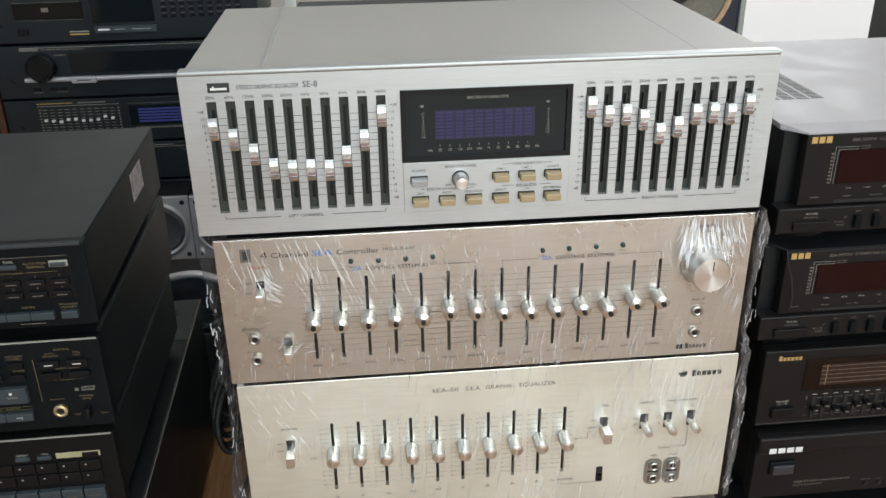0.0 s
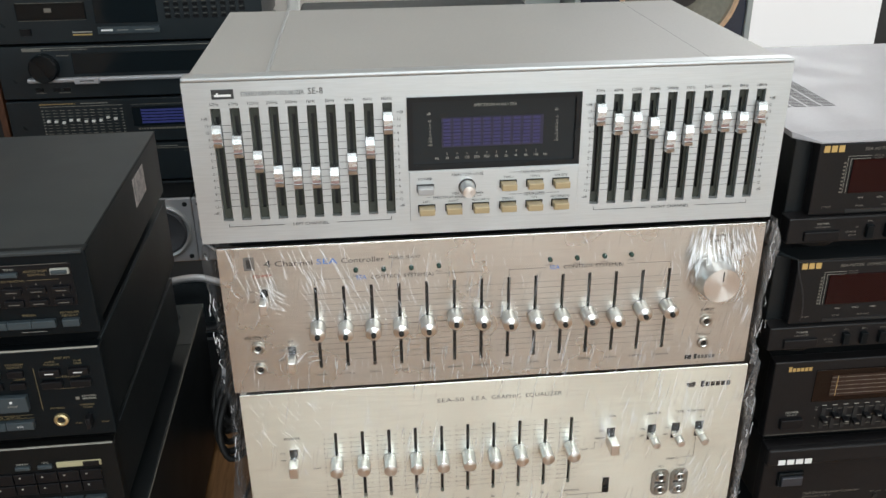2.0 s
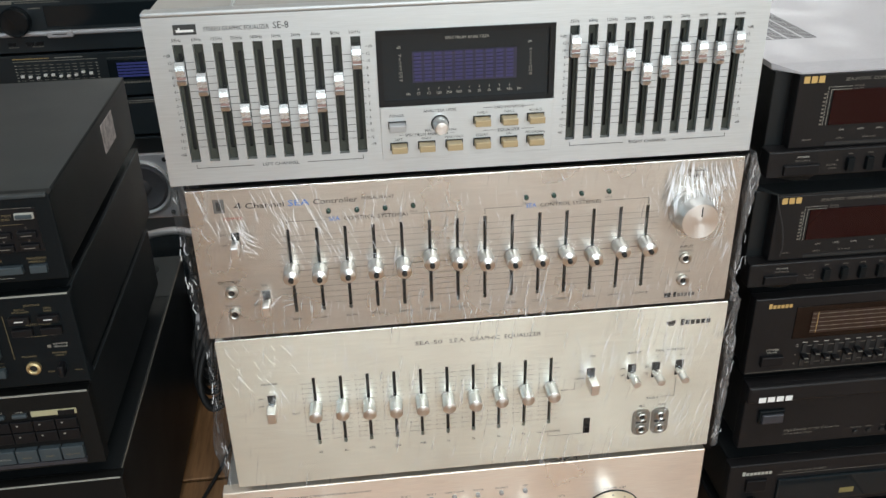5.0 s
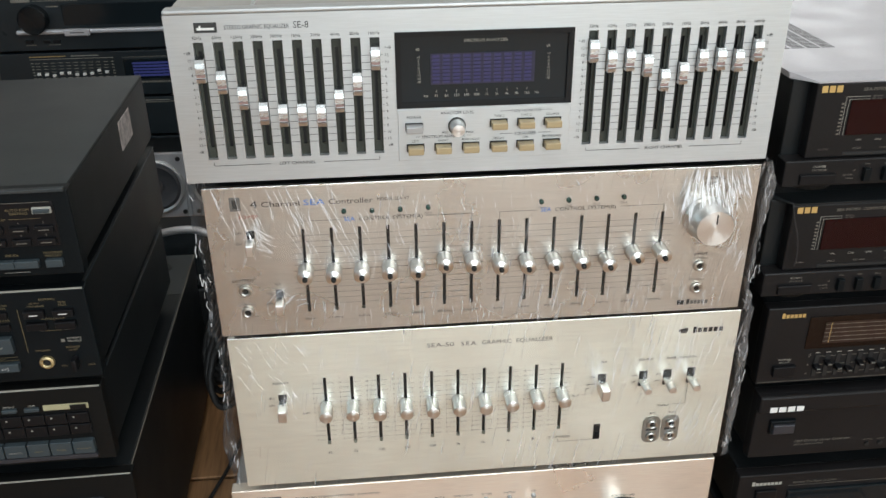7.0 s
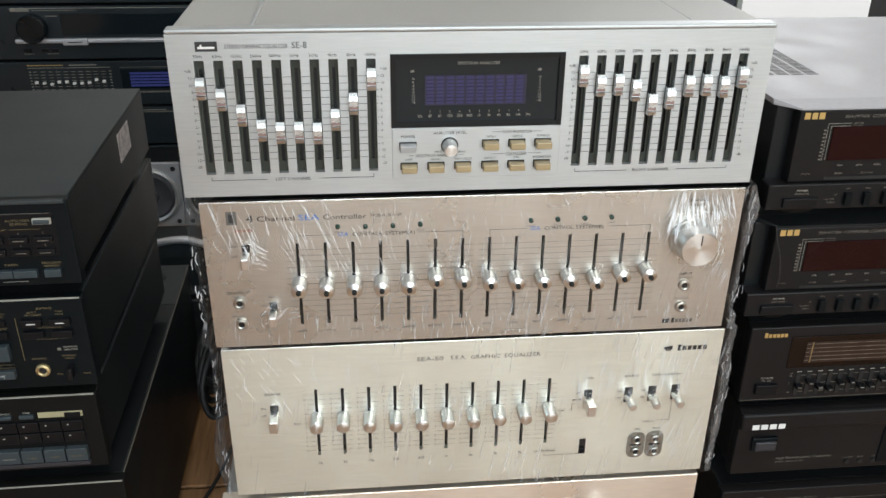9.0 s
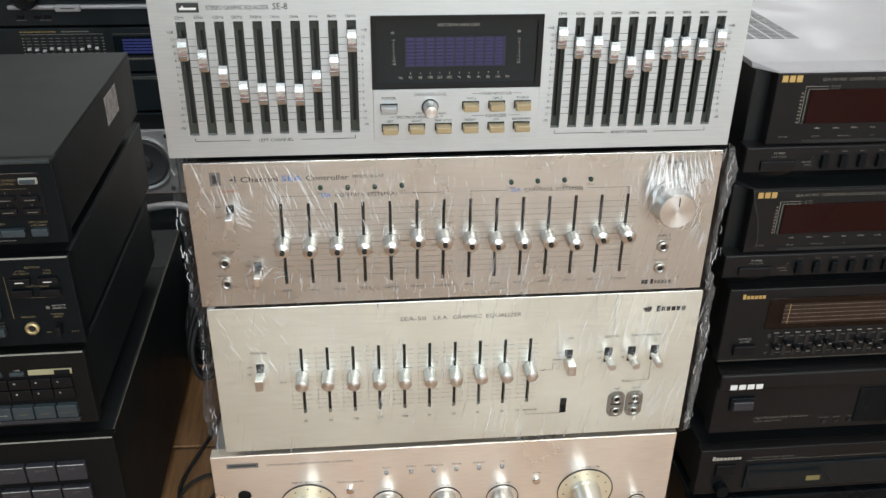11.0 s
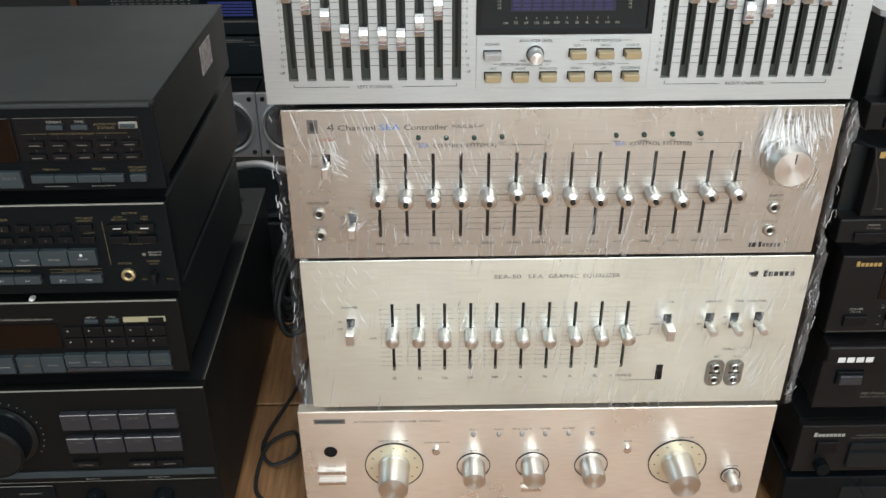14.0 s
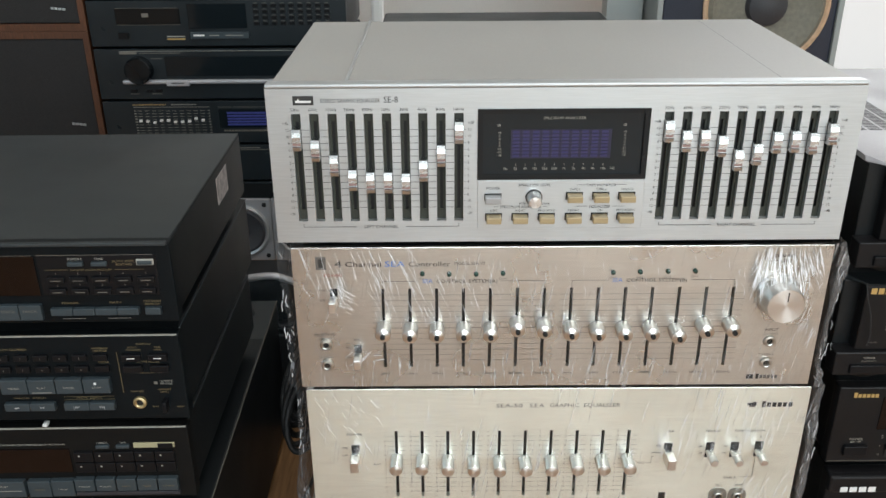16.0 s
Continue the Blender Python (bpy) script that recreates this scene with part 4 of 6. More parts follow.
for x, z in big:
    for k in range(9):
        a = radians(-130 + 32.5 * k)
        am.bar(x + 0.0215 * math.sin(a) - 0.0008, x + 0.0215 * math.sin(a) + 0.0008, z + 0.0215 * math.cos(a) - 0.0007, z + 0.0215 * math.cos(a) + 0.0007, grey_ink, -0.0009)
am.printed()
am.box("source_button", chrome, -0.0130, 0.0060, -0.003, 0.001, 0.0560, 0.0610, bevel=0.0005)
am.copies("foot", "foot", lambda b: (bmesh.ops.create_cone(b, cap_ends=True, segments=24, radius1=0.018, radius2=0.02, depth=0.0155, matrix=Matrix.Translation((0, 0, 0.00775))), b)[1], rubber, [(x, y, 0.0) for x in (-0.17, 0.17) for y in (0.05, 0.25)])

# ---- black stack beside it: two disc players, a tuner-style player and a receiver ----
YF = -0.010
LW0 = -0.730


def deck(name, label, x0, x1, z0, z1, yf, depth, case, face, group, category, inset=0.004, foot=0.006):
    th = Thing(name, ((x0 + x1) / 2, yf + depth / 2, z0), label, category, group)
    th.box("faceplate", face, x0, x1, yf, yf + 0.012, z0 + foot, z1, bevel=0.0012)
    th.box("cabinet", case, x0 + inset, x1 - inset, yf + 0.0122, yf + depth, z0 + foot + 0.002, z1 - 0.0012, bevel=0.002)
    th.copies("foot", "foot", lambda b: (bmesh.ops.create_cone(b, cap_ends=True, segments=20, radius1=0.014, radius2=0.016, depth=foot + 0.003, matrix=Matrix.Translation((0, 0, (foot + 0.003) / 2))), b)[1], rubber,
              [(x, y, z0) for x in (x0 + 0.05, x1 - 0.05) for y in (yf + 0.045, yf + depth - 0.04)])
    return th


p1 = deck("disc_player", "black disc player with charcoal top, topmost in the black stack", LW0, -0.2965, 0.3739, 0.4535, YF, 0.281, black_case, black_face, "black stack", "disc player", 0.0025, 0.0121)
# light falling on the top is put into this plate's lighter colour
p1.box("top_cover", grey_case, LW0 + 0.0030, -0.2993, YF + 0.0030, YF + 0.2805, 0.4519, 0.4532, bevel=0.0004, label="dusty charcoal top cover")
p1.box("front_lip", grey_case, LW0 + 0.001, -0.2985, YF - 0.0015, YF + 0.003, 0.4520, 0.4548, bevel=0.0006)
p1.box("window", brown_window, -0.60, -0.4005, YF - 0.0012, YF + 0.001, 0.4105, 0.4440, bevel=0.0004)
p1.box("key_panel", dark_button, -0.3985, -0.3080, YF - 0.0008, YF + 0.001, 0.4105, 0.4445, bevel=0.0004)
p1.buttons("number_button", dark_button, YF - 0.0006, 0.0130, 0.0052, 0.0030, [(-0.3860 + 0.01725 * i, z) for z in (0.4245, 0.4146) for i in range(5)])
p1.buttons("mode_button", slate_button, YF - 0.0006, 0.0118, 0.0034, 0.0028, [(-0.3690, 0.4378), (-0.3510, 0.4378)])
p1.buttons("edit_button", pale_ink, YF - 0.0006, 0.0132, 0.0048, 0.0020, [(-0.3160, 0.4388)], label="gold framed editing button")
p1.buttons("edit_button", slate_button, YF - 0.0020, 0.0112, 0.0030, 0.0022, [(-0.3160, 0.4388)])
p1.buttons("track_button", slate_button, YF, 0.0172, 0.0132, 0.0040, [(-0.4280 - 0.0178 * i, 0.3968) for i in range(-1, 4)])
p1.buttons("search_button", slate_button, YF, 0.0168, 0.0060, 0.0040, [(-0.3862 + 0.0172 * i, 0.3970) for i in range(4)])
p1.buttons("memory_button", slate_button, YF, 0.0120, 0.0060, 0.0040, [(-0.3152, 0.3970)])
Y1 = YF - 0.0012
for i in range(5):
    for z in (0.4245, 0.4146):
        p1.bar(-0.3898 + 0.01725 * i, -0.3822 + 0.01725 * i, z - 0.0005, z + 0.0001, dim_ink, YF - 0.0038)
for i, s in enumerate("1234567890"):
    p1.text(s, -0.3860 + 0.01725 * (i % 5), 0.4293 if i < 5 else 0.4193, 0.0026, dim_ink, Y1)
p1.text("REPEAT", -0.3690, 0.4416, 0.0027, pale_ink, Y1, wide=1.25).text("TIME", -0.3510, 0.4416, 0.0027, pale_ink, Y1, wide=1.25).text("AUTO PGM", -0.3330, 0.4396, 0.0027, dim_gold, Y1, wide=1.2).text("EDITING", -0.3325, 0.4368, 0.0027, dim_gold, Y1, wide=1.2)
p1.text("RANDOM ACCESS PROGRAM", -0.3580, 0.4325, 0.0022, dim_gold, Y1, wide=1.1).bar(-0.394, -0.376, 0.4324, 0.4327, dim_gold, Y1).bar(-0.340, -0.318, 0.4324, 0.4327, dim_gold, Y1)
p1.text("MANUAL", -0.3790, 0.4042, 0.0025, dim_gold, Y1, wide=1.3).text("INDEX", -0.3440, 0.4042, 0.0025, dim_gold, Y1, wide=1.3).text("PROGRAM", -0.3155, 0.4050, 0.0025, dim_gold, Y1, wide=1.15).text("MEMORY", -0.3155, 0.4024, 0.0025, dim_gold, Y1, wide=1.15)
p1.text("TRACK", -0.4275, 0.3985, 0.0030, dim_ink, YF - 0.0043, wide=1.2).text("TRACK", -0.4105, 0.3985, 0.0030, dim_ink, YF - 0.0043, wide=1.2)
p1.bar(-0.3870, -0.3690, 0.3900, 0.3903, pale_ink, Y1).bar(-0.3520, -0.3340, 0.3900, 0.3903, pale_ink, Y1).bar(-0.60, -0.402, 0.4446, 0.4449, dim_ink, Y1).bar(-0.398, -0.310, 0.4448, 0.4451, dim_ink, Y1)
p1.printed()
p1.box("price_sticker", sticker, -0.2998, -0.2986, 0.157, 0.200, 0.4175, 0.4435, label="worn paper sticker on the side")

p2 = deck("disc_player", "black disc player with slate buttons and a gold headphone jack", LW0, -0.3000, 0.2852, 0.3735, YF, 0.300, black_case, black_face, "black stack", "disc player", 0.0030, 0.0088)
p2.box("top_edge", pale_ink, LW0 + 0.001, -0.3015, YF - 0.0002, YF + 0.0015, 0.3732, 0.3739)
p2.buttons("number_button", dark_button, YF, 0.0112, 0.0055, 0.0030, [(-0.4430 + 0.0156 * i, z) for z in (0.3548, 0.3442) for i in range(5)] + [(-0.3640, 0.3548), (-0.3640, 0.3442)])
p2.buttons("play_button", slate_button, YF, 0.0214, 0.0135, 0.0050, [(-0.4372 + 0.0223 * i, 0.3292) for i in range(4)])
p2.buttons("search_button", slate_button, YF, 0.0202, 0.0072, 0.0045, [(-0.4385, 0.3092), (-0.4178, 0.3092), (-0.3900, 0.3092), (-0.3693, 0.3092)])
p2.buttons("edit_button", dark_button, YF, 0.0150, 0.0062, 0.0040, [(-0.3390, 0.3545), (-0.3180, 0.3545), (-0.3390, 0.3440), (-0.3180, 0.3440)])
p2.box("window", brown_window, -0.60, -0.4620, YF - 0.0012, YF + 0.001, 0.3200, 0.3610, bevel=0.0004)
hp = p2.part("headphone_jack", lathe(bmesh.new(), [(0.0030, YF + 0.0005), (0.0030, YF - 0.0022), (0.0038, YF - 0.0028), (0.0054, YF - 0.0022), (0.0056, YF)], 28, -0.3388, 0.3108), brass, label="brass headphone jack", smooth=30)
p2.part("jack_hole", lathe(bmesh.new(), [(0.0031, YF - 0.0008), (0, YF - 0.0008)], 20, -0.3388, 0.3108), black, hp)
p2.part("level_lever", box(bmesh.new(), -0.3188, -0.3152, YF - 0.009, YF, 0.3050, 0.3150, 0.0008), dark_button, smooth=40)
Y1 = YF - 0.0003
p2.bar(-0.3512, -0.3508, 0.3200, 0.3585, dim_gold, Y1).bar(-0.3350, -0.3230, 0.3385, 0.3388, dim_gold, Y1)
p2.text("TRACK NUMBER", -0.4350, 0.3620, 0.0027, dim_gold, Y1, wide=1.3).text("PROGRAM", -0.3640, 0.3624, 0.0024, dim_gold, Y1, wide=1.15).text("MEMORY", -0.3640, 0.3600, 0.0024, dim_gold, Y1, wide=1.15).text("CLEAR", -0.3625, 0.3495, 0.0025, dim_gold, Y1, wide=1.2)
p2.text("EDITING", -0.3285, 0.3660, 0.0025, dim_gold, Y1, wide=1.2).text("AUTO", -0.3380, 0.3628, 0.0022, dim_gold, Y1, wide=1.2).text("PROGRAM", -0.3375, 0.3605, 0.0022, dim_gold, Y1, wide=1.15).text("TIME", -0.3180, 0.3628, 0.0022, dim_gold, Y1, wide=1.2).text("FADE", -0.3180, 0.3605, 0.0022, dim_gold, Y1, wide=1.15).text("AUTO FADER", -0.3270, 0.3492, 0.0025, dim_gold, Y1, wide=1.2)
p2.text("IN", -0.3375, 0.3393, 0.0025, dim_ink, Y1).text("OUT", -0.3180, 0.3393, 0.0025, dim_ink, Y1).text("REMOTE", -0.3150, 0.3308, 0.0022, pale_ink, Y1, wide=1.3).text("SENSOR", -0.3150, 0.3284, 0.0022, pale_ink, Y1, wide=1.3).bar(-0.3250, -0.3222, 0.3278, 0.3304, dim_ink, Y1)
p2.text("PHONES", -0.3400, 0.3212, 0.0023, dim_gold, Y1, wide=1.25).text("PHONES", -0.3175, 0.3228, 0.0022, dim_gold, Y1, wide=1.25).text("LEVEL", -0.3175, 0.3204, 0.0022, dim_gold, Y1, wide=1.25).text("MIN", -0.3270, 0.3060, 0.0022, dim_gold, Y1, wide=1.2).text("MAX", -0.3065, 0.3058, 0.0022, dim_gold, Y1, wide=1.2)
p2.text("MANUAL  SEARCH", -0.4285, 0.3160, 0.0024, dim_gold, Y1, wide=1.3).text("TRACK  SEARCH", -0.3800, 0.3154, 0.0022, dim_gold, Y1, wide=1.3).bar(-0.4005, -0.3592, 0.3166, 0.3169, dim_gold, Y1).bar(-0.4005, -0.3592, 0.3138, 0.3141, dim_gold, Y1)
for i, s in enumerate(("VIDEO", "PLAY", "PAUSE", "STOP")):
    p2.text(s, -0.4372 + 0.0223 * i, 0.3285, 0.0026, pale_ink, YF - 0.0053, wide=1.25)
p2.bar(-0.4230, -0.4070, 0.3238, 0.3244, pale_ink, YF - 0.0053).bar(-0.3720, -0.3700, 0.3310, 0.3332, white_ink, YF - 0.0053)
for x, s in ((-0.4385, "<<"), (-0.4178, ">>"), (-0.3900, "|<<"), (-0.3693, ">>|")):
    p2.text(s, x, 0.3092, 0.0034, white_ink, YF - 0.0048)
for x in (-0.3390, -0.3180):
    p2.bar(x - 0.0032, x + 0.0032, 0.3542, 0.3550, white_ink, YF - 0.0043)
for i in range(5):
    for j, z in enumerate((0.3548, 0.3442)):
        p2.text("1234567890"[i + 5 * j], -0.4430 + 0.0156 * i, z, 0.0026, dim_ink, YF - 0.0033)
p2.printed()

# paler strip painted as the highlight along the cover's side edge
p2.box("edge_highlight", slate_button, -0.3036, -0.3028, YF + 0.0125, YF + 0.300, 0.3707, 0.3715)

p3 = deck("disc_player", "black disc player with long slate keys and a cream strip", LW0, -0.3040, 0.1962, 0.2850, YF, 0.290, black_case, brown_face, "black stack", "disc player", 0.0025, 0.0158)
p3.box("top_edge", pale_ink, LW0 + 0.001, -0.3055, YF - 0.0002, YF + 0.0015, 0.2846, 0.2852)
p3.box("window", brown_window, -0.57, -0.4060, YF - 0.0012, YF + 0.001, 0.2405, 0.2645, bevel=0.0004)
p3.buttons("number_button", dark_button, YF, 0.0163, 0.0098, 0.0024, [(-0.3945 + 0.01715 * i, z) for z in (0.2566, 0.2456) for i in range(5)])
p3.buttons("mode_button", slate_button, YF, 0.0112, 0.0034, 0.0024, [(-0.3770, 0.2668), (-0.3600, 0.2668)])
p3.buttons("long_key", slate_button, YF, 0.0395, 0.0165, 0.0050, [(-0.4685, 0.2255), (-0.5090, 0.2255)])
p3.buttons("track_key", slate_button, YF, 0.0192, 0.0165, 0.0050, [(-0.4363, 0.2255), (-0.4163, 0.2257)])
p3.buttons("short_key", slate_button, YF, 0.0166, 0.0125, 0.0050, [(-0.3972 + 0.01775 * i, 0.2288) for i in range(5)])
p3.box("key_lip", mauve_button, -0.4060, -0.3175, YF - 0.004, YF, 0.2172, 0.2212, bevel=0.0004)
p3.box("cream_strip", material("cream_strip", (0.36, 0.33, 0.20), 0.5), -0.3512, -0.3165, YF - 0.0012, YF, 0.2650, 0.2700, bevel=0.0003)
p3.box("strip_button", dark_button, -0.3305, -0.3180, YF - 0.0022, YF, 0.2656, 0.2694, bevel=0.0003)
Y1 = YF - 0.0003
p3.text("RANDOM PROGRAM/DIRECT PROGRAM", -0.4090, 0.2690, 0.0024, pale_ink, Y1, 1.0, 1.25).text("REPEAT", -0.3770, 0.2700, 0.0023, pale_ink, Y1, wide=1.2).text("TIME", -0.3600, 0.2700, 0.0023, pale_ink, Y1, wide=1.2)
for i in range(5):
    for z in (0.2566, 0.2456):
        p3.bar(-0.3985 + 0.01715 * i, -0.3970 + 0.01715 * i, z + 0.0010, z + 0.0024, pale_ink, YF - 0.0027)
for i, s in enumerate(("MANUAL", "MANUAL", "INDEX", "INDEX", "PGM MEM")):
    p3.text(s, -0.3972 + 0.01775 * i, 0.2280, 0.0020, dim_gold if i > 1 else pale_ink, YF - 0.0053, wide=1.25)
p3.text("TRACK", -0.4363, 0.2255, 0.0022, dim_gold, YF - 0.0053, wide=1.25).text("TRACK", -0.4163, 0.2255, 0.0022, pale_ink, YF - 0.0053, wide=1.25).text("PLAY", -0.4660, 0.2290, 0.0024, pale_ink, YF - 0.0053, wide=1.25).bar(-0.483, -0.452, 0.2240, 0.2246, pale_ink, YF - 0.0053)
p3.printed()

# same painted edge highlight on this deck
p3.box("edge_highlight", slate_button, -0.3073, -0.3065, YF + 0.0125, YF + 0.290, 0.2822, 0.2830)
RF = -0.012
rc = deck("receiver", "large brown-black receiver with volume knob, lowest in the black stack", LW0, -0.2945, 0.0, 0.1960, RF, 0.396, black_case, brown_face, "black stack", "receiver", 0.0030, 0.014)
rc.box("top_edge", pale_ink, LW0 + 0.001, -0.2960, RF - 0.0002, RF + 0.0012, 0.1956, 0.1961)
rc.buttons("source_button", mauve_button, RF, 0.0242, 0.0180, 0.0052, [(-0.4105 + 0.02565 * i, 0.1640) for i in range(4)] + [(-0.4105 + 0.02565 * i, 0.1372) for i in range(4)], bevel=0.0009, label="mauve grey source button")
rc.buttons("mode_button", dark_button, RF, 0.0240, 0.0062, 0.0040, [(-0.4115, 0.1135), (-0.3612, 0.1125), (-0.3362, 0.1125)])
rc.part("volume_knob", lathe(bmesh.new(), [(0.0330, RF), (0.0330, RF - 0.003), (0.0285, RF - 0.0045), (0.0280, RF - 0.0240), (0.0262, RF - 0.0262), (0.0200, RF - 0.0252), (0, RF - 0.0252)], 64, -0.4800, 0.1480), gloss_black, smooth=30, label="large gloss black volume knob")
rc.part("knob_rim", lathe(bmesh.new(), [(0.0284, RF - 0.0225), (0.0286, RF - 0.0240), (0.0270, RF - 0.0258)], 64, -0.4800, 0.1480), dark_button, smooth=30)
rc.copies("dial_dot", "dot", lambda b: box(b, -0.0005, 0.0005, -0.0005, 0.0004, -0.0005, 0.0005), dim_ink, [(-0.4800 + 0.0370 * math.sin(radians(a)), RF, 0.1480 + 0.0370 * math.cos(radians(a))) for a in range(-130, 131, 11)])
rc.box("trim_band", slate_button, LW0 + 0.004, -0.2985, RF - 0.0016, RF, 0.0962, 0.1036, bevel=0.0004)
rc.box("flap", black_face, -0.68, -0.4470, RF - 0.002, RF, 0.0300, 0.0870, bevel=0.0006)
rc.copies("tone_knob", "tone", lambda b: lathe(b, [(0.0088, 0), (0.0088, -0.012), (0.0080, -0.0135), (0, -0.0135)], 32), gloss_black, [(-0.4110, RF, 0.0720), (-0.3480, RF, 0.0715)], smooth=30)
Y1 = RF - 0.0003
rc.bar(LW0 + 0.004, -0.2985, 0.0897, 0.0901, pale_ink, Y1).bar(-0.68, -0.4475, 0.0870, 0.0876, pale_ink, RF - 0.0023)
rc.text("BALANCE", -0.4100, 0.0928, 0.0024, pale_ink, Y1, wide=1.25).text("REC SELECTOR", -0.3500, 0.0930, 0.0024, pale_ink, Y1, wide=1.2).text("VOLUME INPUT", -0.4700, 0.0780, 0.0024, pale_ink, RF - 0.0023, wide=1.25)
for i in range(4):
    rc.bar(-0.4105 + 0.02565 * i - 0.0112, -0.4105 + 0.02565 * i + 0.0112, 0.1722, 0.1727, white_ink, RF - 0.0055).bar(-0.4105 + 0.02565 * i - 0.0112, -0.4105 + 0.02565 * i + 0.0112, 0.1454, 0.1459, white_ink, RF - 0.0055)
    rc.text(("CD", "TUNER", "PHONO", "AUX")[i], -0.4105 + 0.02565 * i, 0.1680, 0.0022, dim_ink, RF - 0.0055, wide=1.2).text(("TAPE-2", "TAPE-1", "DAT", "VIDEO")[i], -0.4105 + 0.02565 * i, 0.1412, 0.0022, dim_ink, RF - 0.0055, wide=1.2)
rc.text("LOUDNESS", -0.4115, 0.1135, 0.0022, dim_ink, RF - 0.0043, wide=1.2).text("PROCESSOR", -0.3612, 0.1125, 0.0022, pale_ink, RF - 0.0043, wide=1.2).text("MUTING", -0.3362, 0.1125, 0.0022, pale_ink, RF - 0.0043, wide=1.2)
rc.printed()
for sx, sy in ((-0.330, 0.350), (-0.69, 0.350)):
    rc.part("cover_recess", (lambda b: (bmesh.ops.create_cone(b, cap_ends=True, segments=32, radius1=0.012, radius2=0.0105, depth=0.0016, matrix=Matrix.Translation((sx, sy, 0.1954))), b)[1])(bmesh.new()), black_case)
# brighter strip for the highlight on the receiver's top edge
rc.box("edge_highlight", dim_ink, -0.2981, -0.2973, RF + 0.0125, RF + 0.396, 0.1932, 0.1940)
# lighter plate imitates the lit rear of the top, beyond the player's shadow
rc.box("lit_rear_top", grey_case, LW0 + 0.004, -0.2985, 0.286, 0.382, 0.1944, 0.1953)
# each box of the black stack is turned about its front corner, by its own angle, to fit the camera's view
for owner, corner, degrees in ((p1, -0.2965, 0.7), (p2, -0.3000, 0.8), (p3, -0.3040, 0.8), (rc, -0.2945, 0.9)):
    pivot, turn = Vector((corner, YF, owner.base.z)), Matrix.Rotation(radians(degrees), 4, "Z")
    owner.ob.matrix_world = Matrix.Translation(pivot) @ turn @ Matrix.Translation(owner.base - pivot)

white_bit = Thing("plastic_clip", (-0.422, -0.004, 0.2852), "small white plastic clip lying on a black player", "clip")
white_bit.part("clip", box(bmesh.new(), -0.4248, -0.4205, YF - 0.0005, YF + 0.006, 0.2853, 0.2885, 0.0012), white_ink, smooth=40)

# ---- dark stack on the other side ----
def right_deck(name, label, x0, z0, z1, yf, depth, case, face, category, foot=0.006):
    return deck(name, label, x0, x0 + 0.435, z0, z1, yf, depth, case, face, "dark stack", category, 0.003, foot)


